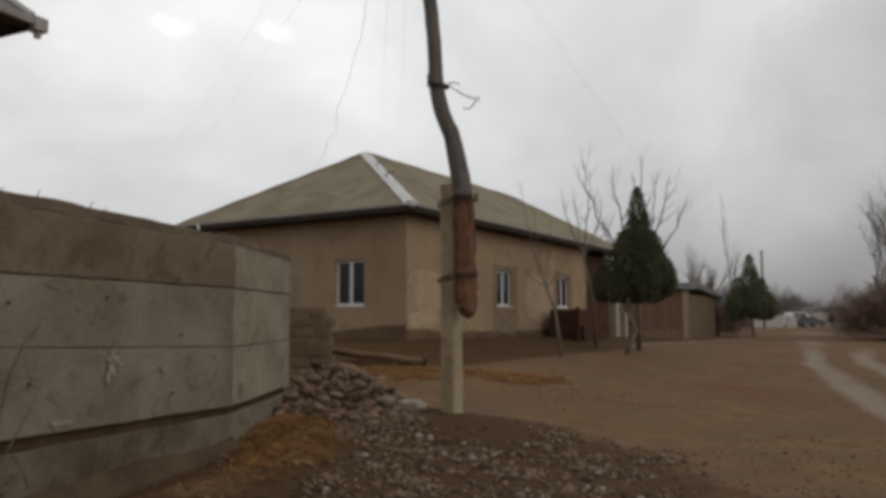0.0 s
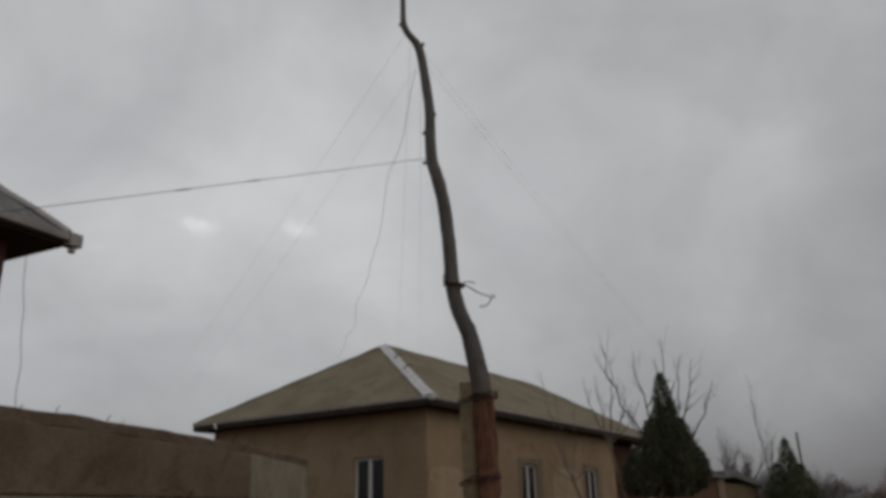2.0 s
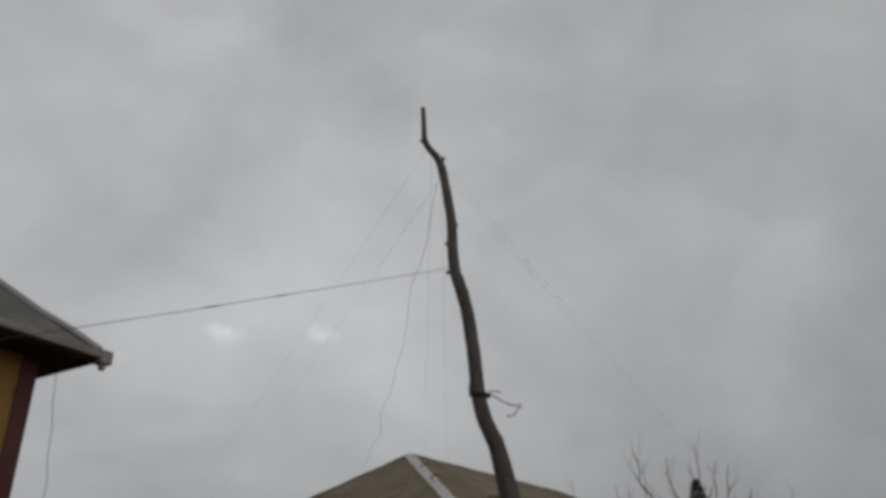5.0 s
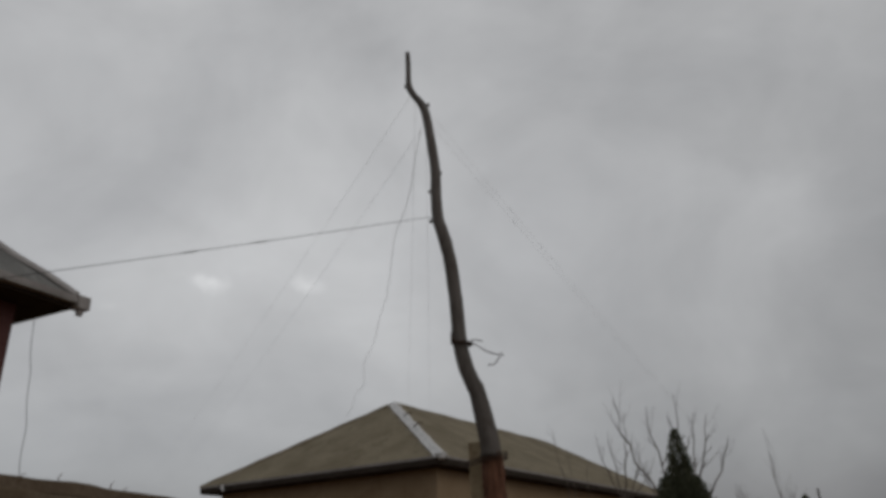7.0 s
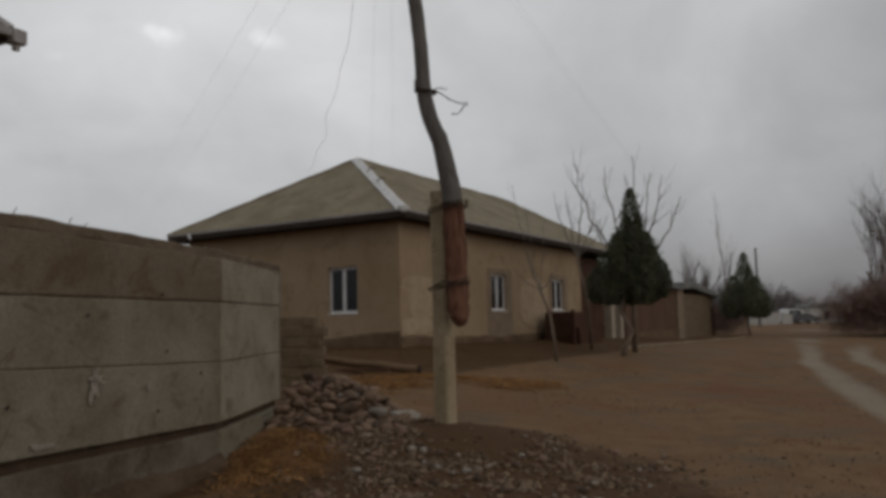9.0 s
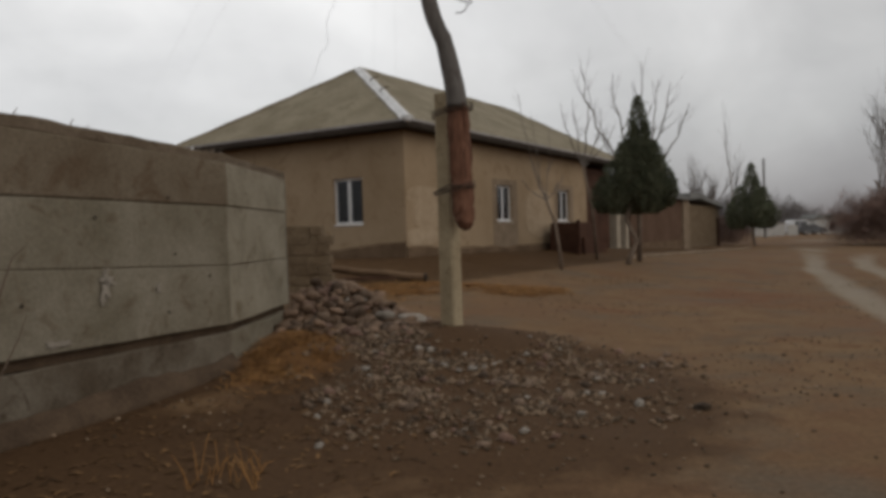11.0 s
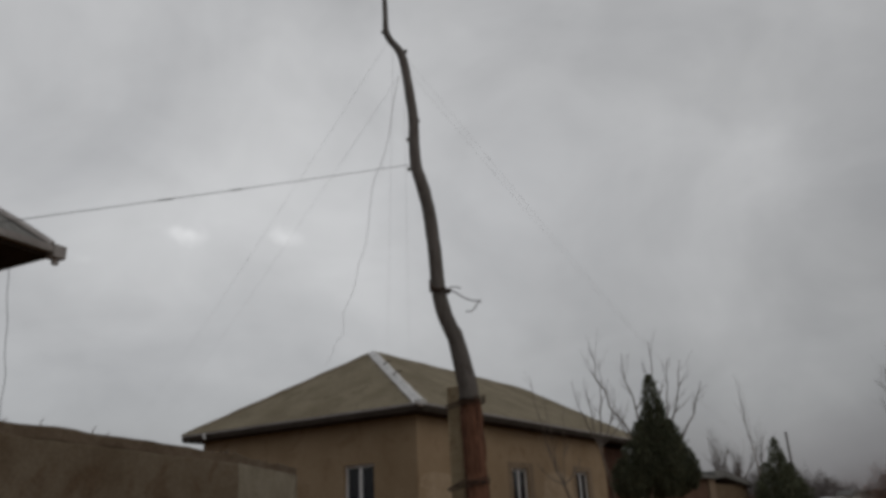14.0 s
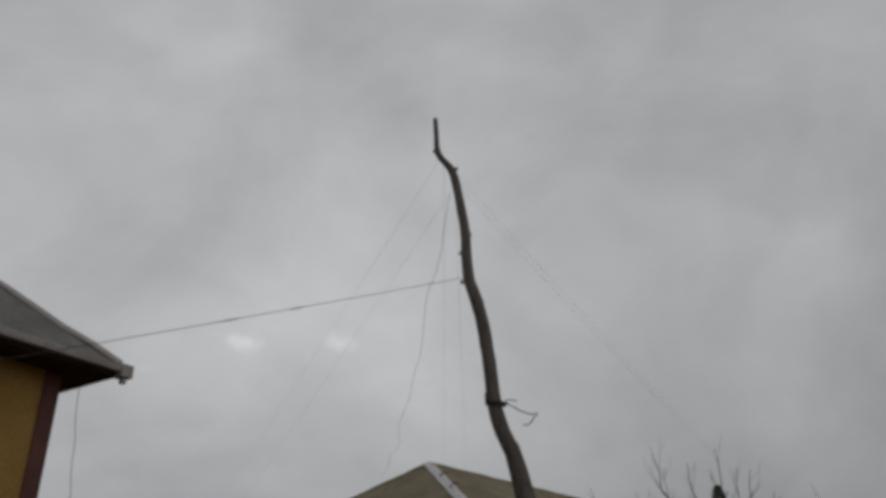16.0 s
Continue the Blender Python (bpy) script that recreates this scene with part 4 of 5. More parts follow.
POLE_LINE = [(0.24, 2.95, 0.128), (0.235, 3.1, 0.124), (0.2, 3.3, 0.118), (0.12, 3.71, 0.108), (0.06, 3.86, 0.104), (-0.02, 4.09, 0.098), (-0.075, 4.4, 0.095), (-0.09, 4.75, 0.092), (-0.112, 5.05, 0.091), (-0.147, 5.42, 0.09), (-0.19, 5.68, 0.088), (-0.248, 5.92, 0.085), (-0.3, 6.12, 0.082), (-0.315, 6.45, 0.077), (-0.315, 6.86, 0.072), (-0.34, 7.15, 0.071), (-0.375, 7.45, 0.066), (-0.41, 7.72, 0.064), (-0.45, 7.92, 0.062), (-0.51, 8.06, 0.054), (-0.59, 8.17, 0.049), (-0.65, 8.29, 0.049), (-0.675, 8.42, 0.043), (-0.675, 8.65, 0.04), (-0.68, 8.95, 0.034)]


def fine_line(line, per=3):
    out = []
    for i in range(len(line) - 1):
        p0, p1, p2, p3 = (np.array(line[max(0, min(len(line) - 1, k))]) for k in (i - 1, i, i + 1, i + 2))
        for k in range(per):
            t = k / per
            out.append(0.5 * (2 * p1 + (p2 - p0) * t + (2 * p0 - 5 * p1 + 4 * p2 - p3) * t * t + (3 * p1 - p0 - 3 * p2 + p3) * t ** 3))
    return out + [np.array(line[-1])]


rng = random.Random(2)
fl = fine_line(POLE_LINE)
py = lambda z: 9.16 + 0.03 * math.sin(z * 1.7)  # noqa: E731
part("wooden_pole", tube([(x, py(z), z) for x, z, r in fl], [r * (1 + 0.05 * noise.noise(Vector((z * 6, 0, 0)))) for x, z, r in fl], 12, wobble=0.035, rng=rng), M_POLE, utility, "grey weathered crooked wooden pole", smooth=True)
butt = [(0.255, 2.952, 0.127), (0.262, 2.6, 0.132), (0.275, 2.2, 0.132), (0.285, 1.9, 0.128), (0.29, 1.72, 0.127), (0.30, 1.6, 0.118), (0.318, 1.53, 0.085), (0.333, 1.48, 0.03)]
fb = fine_line(butt)
part("stripped_butt", tube([(x, 9.165, z) for x, z, r in fb], [max(r, 0.01) for x, z, r in fb], 14, wobble=0.11, rng=rng), M_BUTT, utility, "reddish split butt end stripped of bark")
for i in range(7):
    a = rng.uniform(2.6, 5.6)
    z0 = rng.uniform(1.75, 2.6)
    L = rng.uniform(0.25, 0.6)
    part("splinter", tube([(0.28 + 0.13 * math.cos(a), 9.165 + 0.13 * math.sin(a), z0), (0.28 + 0.14 * math.cos(a + .05), 9.165 + 0.14 * math.sin(a + .05), z0 + L / 2), (0.27 + 0.128 * math.cos(a), 9.165 + 0.128 * math.sin(a), z0 + L)], [0.004, 0.016, 0.004], 5), M_BUTT, utility)
for x, z, sx in ((-0.26, 6.84, 1), (-0.39, 6.55, -1), (-0.39, 6.10, -1), (-0.40, 7.98, 1), (-0.02, 4.62, -1), (-0.7, 8.33, -1)):
    part("branch_stub", tube([(x, 9.16, z - 0.02), (x + 0.018 * sx, 9.15, z + 0.02)], [0.032, 0.018], 7, wobble=0.15, rng=rng), M_POLE, utility)


def binding(z, turns=4):
    pts = []
    for i in range(turns * 16 + 1):
        a = 2 * math.pi * i / 16
        px, pyy = math.cos(a), math.sin(a)
        # round both the post and the pole
        pts.append((0.19 + 0.245 * px - 0.05 * pyy, 9.30 + 0.285 * pyy - 0.02 * px, z + 0.016 * (i / 16 - turns / 2) + 0.05 * math.sin(a * 0.5 + 1) * 0.3 + 0.045 * px))
    return tube(pts, 0.006, 5)


part("wire_binding", binding(2.93, 5), M_IRON, utility, "rusty wire binding")
part("wire_binding", binding(1.98, 4), M_IRON, utility, "rusty wire binding")
part("tie_stick", tube([(-0.07, 9.16, 1.93), (0.12, 9.02, 2.02), (0.42, 9.03, 1.98)], 0.011, 6), M_IRON, utility)
part("iron_clamp", tube([(-0.165, 9.1, 4.392), (-0.095, 9.06, 4.352), (0.005, 9.06, 4.352), (0.075, 9.1, 4.342), (0.065, 9.22, 4.352), (-0.075, 9.27, 4.362), (-0.165, 9.2, 4.392)], 0.02, 6), M_IRON, utility)
part("clamp_bolt", tube([(-0.175, 9.1, 4.332), (-0.175, 9.1, 4.492)], 0.013, 6), M_IRON, utility)
part("hook_wire", tube([(0.055, 9.07, 4.352), (0.145, 9.05, 4.292), (0.245, 9.05, 4.222), (0.335, 9.05, 4.182), (0.405, 9.05, 4.167), (0.445, 9.05, 4.187), (0.455, 9.05, 4.152), (0.405, 9.05, 4.137), (0.370, 9.05, 4.072), (0.325, 9.05, 4.037), (0.275, 9.05, 4.052), (0.265, 9.05, 4.027)], 0.0075, 6), M_IRON, utility, "bent iron hook wire")
part("hook_wire", tube([(0.065, 9.07, 4.372), (0.145, 9.03, 4.362), (0.215, 9.03, 4.342)], 0.007, 5), M_IRON, utility)

# ---- cables ----


def cable(label, a, b, sag, r, n=40, wavy=0.0, seed=1, knots=(), material=M_LINE):
    a, b = Vector(a), Vector(b)
    pts = []
    for i in range(n + 1):
        t = i / n
        p = a.lerp(b, t) - Vector((0, 0, 4 * sag * t * (1 - t)))
        if wavy and 0 < i < n:
            p += Vector((noise.noise(Vector((t * 9, seed, 0))), 0, 0.4 * noise.noise(Vector((t * 9, 0, seed))))) * wavy + Vector((noise.noise(Vector((t * 30, seed, 3))), 0, 0)) * wavy * 0.14
        pts.append(p)
    c = thing("overhead_cable", label, "cable", group="overhead cables")
    part("strand", tube(pts, r, 6), material, c)
    for t in knots:
        i = int(t * n)
        way = (pts[i + 1] - pts[i]).normalized()
        part("splice", tube([pts[i], pts[i] + way * 0.07, pts[i] + way * 0.16, pts[i] + way * 0.22], [r * 1.2, r * 2.2, r * 1.9, r * 1.1], 6), M_WIRE, c)
    return c


cable("dark service cable from the pole to the ochre house", (-0.32, 9.12, 6.155), (-7.1, 2.94, 2.46), 0.03, 0.0037, 60, knots=(0.275, 0.355), material=M_WIRE)
cable("thin wavy wire from the pole to the slate roof", (-0.50, 9.16, 7.55), (-4.30, 25.4, 6.72), 0.75, 0.0037, 70, 0.14, 4)
cable("thin line wire over the slate roof", (-0.57, 9.16, 8.15), (-5.6, 62, 8.6), 0.5, 0.0018)
cable("thin line wire over the slate roof", (-0.43, 9.2, 7.75), (-3.6, 62, 8.6), 0.5, 0.0018)
cable("thin line wire running off over the fields", (-0.62, 9.16, 8.2), (-28, 62, 7.8), 0.6, 0.0016)
cable("thin line wire running off over the fields", (-0.47, 9.16, 7.62), (-25.5, 60, 7.2), 0.5, 0.0016)
cable("thin line wire along the street", (-0.44, 9.16, 7.95), (38.1, 90, 9.1), 3.1, 0.0013, 60, knots=(0.034, 0.058, 0.11))
cable("thin line wire along the street", (-0.40, 9.16, 7.70), (38.3, 90, 8.7), 3.0, 0.0013, 60, knots=(0.045, 0.10))
cable("thin wire hanging from the ochre house eaves", (-5.58, 9.0, 4.9), (-5.2, 9.15, 0.1), 0.0, 0.0042, 50, 0.07, 9, material=M_WIRE)

# ---- stones ----


def stone_mesh(seed, subdiv, flat=0.7, rough=0.22):
    bm = bmesh.new()
    bmesh.ops.create_icosphere(bm, subdivisions=subdiv, radius=1.0)
    off = Vector((seed * 3.7, seed * 1.3, 0))
    r_ = random.Random(seed * 7)
    cuts = [(Vector((r_.gauss(0, 1), r_.gauss(0, 1), r_.gauss(0, 1))).normalized(), r_.uniform(0.55, 0.85)) for _ in range(5)]
    for v in bm.verts:
        v.co *= 1 + rough * (noise.noise(v.co * 1.1 + off) * 1.8 + noise.noise(v.co * 2.6 + off) * 0.9)
        for cut in cuts:
            over = v.co.dot(cut[0]) - cut[1]
            if over > 0:
                v.co -= cut[0] * over * 0.9
        v.co.z *= flat
        v.co.x *= 1.15
    vs, fs = [v.co.copy() for v in bm.verts], [tuple(v.index for v in f.verts) for f in bm.faces]
    bm.free()
    return vs, fs


def stone_set(n, subdiv, materials, tag):
    out = []
    for i in range(n):
        vs, fs = stone_mesh(i + 1 + subdiv * 20, subdiv, random.Random(i).uniform(0.45, 0.8))
        out.append(mesh_of(tag, vs, fs, materials[i % len(materials)], True))
    return out


cobbles = stone_set(14, 2, [M_COBBLE, M_COBBLE, M_STONE, M_STONE_RED, M_COBBLE, M_COBBLE, M_STONE_PALE], "stone")
pile = thing("cobble_pile", "heap of grey and reddish river cobbles by the fence end", "stone pile")
rng = random.Random(8)
placed = []


def drop_stone(mesh, x, y, z, r, parent, name="stone"):
    ob = new(name, mesh)
    ob.parent = parent
    ob.matrix_basis = pose(x, y, z, rng.uniform(-25, 25), rng.uniform(-25, 25), rng.uniform(0, 360)) @ Matrix.Diagonal((r, r * rng.uniform(0.75, 1.0), r, 1))
    return ob


tries = 0
while len(placed) < 250 and tries < 20000:
    tries += 1
    x, y = rng.gauss(-1.2, 0.62), rng.gauss(10.1, 0.6)
    if not (-2.02 < x < 0.05 and 8.95 < y < 11.6) or x > 0.0 - 0.8 * abs(y - 9.75) or (x < -1.55 and y < 9.3):
        continue
    r = rng.choice((0.045, 0.055, 0.065, 0.075, 0.085, 0.095, 0.12))
    if any((x - a) ** 2 + (y - b) ** 2 < (0.78 * (r + c)) ** 2 for a, b, c in placed):
        continue
    placed.append((x, y, r))
    m = cobbles[rng.randrange(13)]
    if m is cobbles[6] and rng.random() < 0.6:
        m = cobbles[0]
    drop_stone(m, x, y, ground_height(x, y) + r * 0.32, r, pile)
for i in range(48):
    x, y = rng.gauss(-1.45, 0.36), rng.gauss(10.5, 0.38)
    if x < -2.0:
        continue
    r = rng.uniform(0.06, 0.11)
    drop_stone(cobbles[rng.randrange(6)], x, y, ground_height(x, y) + r * 0.9, r, pile)
x, y = -0.735, 9.75
drop_stone(cobbles[13], x, y, ground_height(x, y) + 0.10, 0.12, pile)
slab = thing("pale_stone_slab", "pale angular stone slab beside the cobble heap", "stone")
vs, fs = stone_mesh(77, 2, 0.5, 0.3)
so = part("stone", ([Vector((v.x * 0.19, v.y * 0.14, v.z * 0.17)) for v in vs], fs), M_STONE_PALE, slab, "pale stone")
so.matrix_basis = pose(-0.36, 9.85, ground_height(-0.36, 9.85) + 0.05, 8, 6, -20)

pebbles = stone_set(12, 1, [M_STONE, M_STONE, M_STONE_RED, M_STONE, M_STONE_PALE, M_STONE], "pebble")
gravel = thing("gravel_spread", "spread of grey river gravel round the pole", "gravel")


def in_gravel(x, y):
    d = math.hypot((x - (0.45 if y > 7 else 0.25)) / (2.0 if x > 0.4 else 1.75), (y - 7.5) / (2.45 if y < 7.5 else 2.0))
    bare = smooth(0.6, 1.15, math.hypot((x - 0.35) / 0.95, (y - 8.75) / 0.75))
    spill = 0.85 * (1 - smooth(0.5, 1.1, math.hypot((x + 0.7) / 0.65, (y - 8.65) / 0.75)))
    return max(spill, (1 - smooth(0.4, 1.15, d + 0.35 * noise.noise(Vector((x * 0.9, y * 0.9, 7))))) * (0.08 + 0.92 * bare) * (0.12 + 0.88 * smooth(-0.2, 0.25, noise.noise(Vector((x * 2.1, y * 2.1, 11))))))


count, tries = 0, 0
while count < 298 and tries < 20000:
    tries += 1
    x, y = rng.uniform(-1.5, 2.6), rng.uniform(4.4, 9.3)
    if rng.random() > in_gravel(x, y) :
        continue
    r = rng.choice((0.026, 0.03, 0.034, 0.04, 0.046, 0.06))
    m = pebbles[rng.randrange(12)]
    if m in (pebbles[4], pebbles[10]) and rng.random() < 0.25:
        m = pebbles[0]
    drop_stone(m, x, y, ground_height(x, y) + r * 0.3, r, gravel, "pebble")
    count += 1

shapes = [stone_mesh(200 + i, 1, 0.65) for i in range(8)]


def scattered(n, accept, x0, x1, y0, y1, sizes, seed):
    r_ = random.Random(seed)
    verts, faces = [], []
    made = 0
    for _ in range(n * 12):
        if made >= n:
            break
        x, y = r_.uniform(x0, x1), r_.uniform(y0, y1)
        if r_.random() > accept(x, y):
            continue
        made += 1
        r = r_.uniform(*sizes) * (1.5 if r_.random() < 0.08 else 1)
        vs, fs = shapes[r_.randrange(8)]
        m = pose(x, y, ground_height(x, y) + r * 0.3, r_.uniform(-30, 30), r_.uniform(-30, 30), r_.uniform(0, 360)) @ Matrix.Diagonal((r, r * 0.85, r, 1))
        base = len(verts)
        verts += [m @ v for v in vs]
        faces += [tuple(base + k for k in f) for f in fs]
    return verts, faces


fine_gravel = part("fine_gravel", scattered(3900, in_gravel, -1.6, 2.9, 4.2, 9.6, (0.007, 0.03), 31), M_GRAVEL, gravel, smooth=True)
tagged(fine_gravel, kind="stuff")


def near_road(x, y):
    return (0.06 + 0.5 * smooth(0.55, 0.75, 0.5 + noise.noise(Vector((x * 0.35, y * 0.35, 3))))) * (1 - 0.8 * track_mask(x, y))


grit = part("road_grit", scattered(2600, near_road, -3.0, 13.0, 3.2, 19.0, (0.007, 0.02), 32), M_GRAVEL)
tagged(grit, "scattered small stones on the dirt road", "gravel", kind="stuff")
clod = thing("dirt_clod", "dark lump of earth on the road", "clod")
vs, fs = stone_mesh(55, 2, 0.5, 0.35)
co = part("lump", ([v * 0.075 for v in vs], fs), M_LOGEND, clod)
co.matrix_basis = pose(2.02, 6.0, ground_height(2.02, 6.0) + 0.02)

# ---- straw, litter, log ----


def blades(n, accept, x0, x1, y0, y1, length, seed, lie=0.75, width=0.006):
    r_ = random.Random(seed)
    verts, faces = [], []
    made = 0
    for _ in range(n * 15):
        if made >= n:
            break
        x, y = r_.uniform(x0, x1), r_.uniform(y0, y1)
        if r_.random() > accept(x, y):
            continue
        made += 1
        z = ground_height(x, y)
        L, a = r_.uniform(*length), r_.uniform(0, 6.283)
        up = L * r_.uniform(0.05, 1 - lie)
        d = Vector((math.cos(a), math.sin(a), 0))
        s = Vector((-d.y, d.x, 0)) * width * r_.uniform(0.6, 1.5)
        p = Vector((x, y, z + 0.005))
        mid, tip = p + d * L * 0.5 + Vector((0, 0, up)), p + d * L + Vector((0, 0, up * r_.uniform(0.3, 1.5)))
        base = len(verts)
        verts += [p - s, p + s, mid + s, mid - s, tip, mid + Vector((0, 0, -0.004))]
        faces += [(base, base + 1, base + 2, base + 3), (base + 3, base + 2, base + 4), (base + 3, base + 5, base + 2)]
    return verts, faces


straw = part("dry_straw", blades(10000, lambda x, y: straw_mask(x, y) ** 1.2 * (0.25 + 0.75 * smooth(-0.25, 0.2, noise.noise(Vector((x * 4.5, y * 3.5, 9))))), -2.4, 2.6, 5.6, 16.2, (0.05, 0.22), 41, 0.8, 0.0045), M_STRAW)
tagged(straw, "orange-brown dry straw lying by the fence foot", "straw", kind="stuff")
litter = part("leaf_litter", blades(4200, lambda x, y: 0.8 * (1 - smooth(0.3, 1.2, math.hypot((x + 1.6) / 1.6, (y - 5.4) / 2.2))) + 0.6 * bank_mask(x, y) + 0.3 * straw_mask(x, y), -4.2, 9.0, 3.0, 22.0, (0.03, 0.09), 42, 0.85, 0.012), M_LITTER)
tagged(litter, "brown dead leaves and stalks on the ground", "litter", kind="stuff")
tuft = thing("dry_weed", "small dry weed tuft with bare stalks", "weed")
st = ([], [])
rng = random.Random(15)
for i in range(26):
    x, y = -1.28 + rng.uniform(-.22, .22), 4.55 + rng.uniform(-.15, .2)
    z = ground_height(x, y)
    d = Vector((rng.uniform(-.12, .12), rng.uniform(-.1, .1), rng.uniform(.06, .24)))
    tube([(x, y, z - .01), Vector((x, y, z)) + d * 0.6 + Vector((0, 0, .02)), Vector((x, y, z)) + d], [0.004, 0.003, 0.0015], 4, st)
part("stalks", st, M_STRAW, tuft)

sap = thing("bare_sapling", "thin bare dark sapling before the concrete fence", "sapling")
part("stem", tube([(-2.93, 4.9, ground_height(-2.93, 4.9) - .05), (-2.95, 4.92, 0.35), (-2.9, 4.95, 0.75), (-2.83, 4.95, 1.1), (-2.73, 4.95, 1.36), (-2.64, 4.95, 1.44)], [0.014, 0.012, 0.010, 0.008, 0.006, 0.003], 6), M_BARK, sap)
part("twig", tube([(-2.95, 4.92, 0.35), (-2.8, 4.9, 0.62), (-2.68, 4.9, 0.85), (-2.62, 4.9, 1.0)], [0.009, 0.007, 0.005, 0.002], 5), M_BARK, sap)

log = thing("felled_log", "long pale felled log with a dark cut end", "log")
la, lb = Vector((-2.55, 16.6, ground_height(-2.55, 16.6) + 0.05)), Vector((-0.42, 16.25, ground_height(-0.42, 16.25) + 0.09))
part("trunk", tube([la.lerp(lb, i / 10) + Vector((0, 0, 0.012 * math.sin(i * 1.3))) for i in range(11)], [0.06 + 0.003 * i for i in range(11)], 10, wobble=0.06, rng=rng), M_LOG, log, smooth=True)
part("cut_end", tube([lb + Vector((0.003, 0, 0)), lb + Vector((0.06, -0.01, 0))], [0.105, 0.09], 10, wobble=0.08, rng=rng), M_LOGEND, log)
plank = thing("brown_plank", "weathered brown plank lying in front of the log", "plank")
part("board", box(-0.75, 0.75, -0.07, 0.07, -0.02, 0.02, 0.005, m=pose(-1.75, 15.9, ground_height(-1.75, 15.9) + 0.05, 0, 0, -4)), M_GATE, plank)

# ---- trees ----


def limb(pts_store, start, way, length, r, rng, level, levels, spread, up=0.25, kids=(3, 5), twist=0.22):
    pts, p, d = [start.copy()], start.copy(), way.normalized()
    n = 5
    for i in range(n):
        d = (d + Vector((rng.uniform(-1, 1), rng.uniform(-1, 1), rng.uniform(-0.6, 1))) * twist * (0.6 + 0.4 * level) + Vector((0, 0, up * 0.15))).normalized()
        p = p + d * length / n
        pts.append(p.copy())
    tip = r * (0.5 if level < levels else 0.4)
    rad = [r + (tip - r) * i / n for i in range(n + 1)]
    tube(pts, rad, 7 if level == 0 else (5 if level == 1 else 3), pts_store[0 if level < 1 else 1], caps=level < 2)
    if level >= levels:
        return
    for k in range(rng.randint(*kids)):
        t = rng.uniform(0.35, 1.0)
        i = min(int(t * n), n - 1)
        q = pts[i].lerp(pts[i + 1], t * n - i)
        a = rng.uniform(0, 6.283)
        side = Vector((math.cos(a), math.sin(a), 0))
        w = (d * 0.75 + side * spread + Vector((0, 0, up))).normalized()
        limb(pts_store, q, w, length * rng.uniform(0.5, 0.8), rad[i] * rng.uniform(0.5, 0.7), rng, level + 1, levels, spread, up, kids, twist)


def bare_tree(label, x, y, stems, height, r, seed, levels=3, spread=0.7, up=0.45, kids=(3, 5), material=None, group="bare trees", lean=(0, 0), twist=0.22):
    z = ground_height(x, y) - 0.05
    t = thing("bare_tree", label, "tree", Matrix.Translation((x, y, z)), group=group)
    store = (([], []), ([], []))
    rng_ = random.Random(seed)
    for k in range(stems):
        a = 6.283 * k / max(stems, 1) + rng_.uniform(-.4, .4)
        w = Vector((math.cos(a) * 0.35 * (stems > 1) + lean[0], math.sin(a) * 0.35 * (stems > 1) + lean[1], 1))
        limb(store, Vector((rng_.uniform(-.08, .08) * (stems > 1), rng_.uniform(-.08, .08) * (stems > 1), 0)), w, height * 0.45, r, rng_, 0, levels, spread, up, kids, twist)
    part("trunk", store[0], M_BARK, t, smooth=True)
    part("crown", store[1], material or M_TWIG, t, "bare twigs")
    return t


def vase_tree(label, x, y, crotch, r, limbs, seed, twigs=7, group="bare trees"):
    """A bare tree whose trunk (bend by bend: dx, z) opens into the given limbs (dx, dy, z of the tip, thickness), each with side twigs."""
    z = ground_height(x, y) - 0.05
    t = thing("bare_tree", label, "tree", Matrix.Translation((x, y, 0)), group=group)
    rng_ = random.Random(seed)
    n = len(crotch)
    part("trunk", tube([(0, 0, z)] + [(dx, 0.03 * i, h) for i, (dx, h) in enumerate(crotch)], [r * (1 - 0.35 * i / n) for i in range(n + 1)], 8, wobble=0.08, rng=rng_), M_BARK, t, smooth=True)
    crown = ([], [])
    foot = Vector((crotch[-1][0], 0.03 * (n - 1), crotch[-1][1]))
    for dx, dy, h, k in limbs:
        tip = Vector((dx, dy, h))
        way = tip - foot
        bow = Vector((dx - foot.x, dy - foot.y, 0)) * rng_.uniform(0.10, 0.2)
        pts = [foot + way * (i / 8) + bow * math.sin(math.pi * i / 8) + (Vector((rng_.uniform(-1, 1), rng_.uniform(-1, 1), rng_.uniform(-.5, .5))) * 0.018 * way.length if 0 < i < 8 else Vector()) for i in range(9)]
        rad = [r * 0.48 * k * (1 - 0.86 * i / 8) + 0.003 for i in range(9)]
        tube(pts, rad, 5, crown)
        for _ in range(twigs):
            i = rng_.randint(3, 7)
            d = (way.normalized() + Vector((rng_.uniform(-.9, .9), rng_.uniform(-.9, .9), rng_.uniform(-.2, .6)))).normalized()
            q, L = pts[i], way.length * rng_.uniform(0.10, 0.26)
            mid = q + d * L * 0.5
            end = mid + (d + Vector((rng_.uniform(-.3, .3), rng_.uniform(-.3, .3), 0.35))).normalized() * L * 0.5
            tube([q, mid, end], [rad[i] * 0.55, rad[i] * 0.4, 0.003], 3, crown)
            if rng_.random() < 0.6:
                d2 = (d + Vector((rng_.uniform(-.9, .9), rng_.uniform(-.9, .9), 0.4))).normalized()
                tube([mid, mid + d2 * L * 0.35], [rad[i] * 0.35, 0.002], 3, crown)
    part("crown", crown, M_TWIG, t, "bare twigs")
    return t


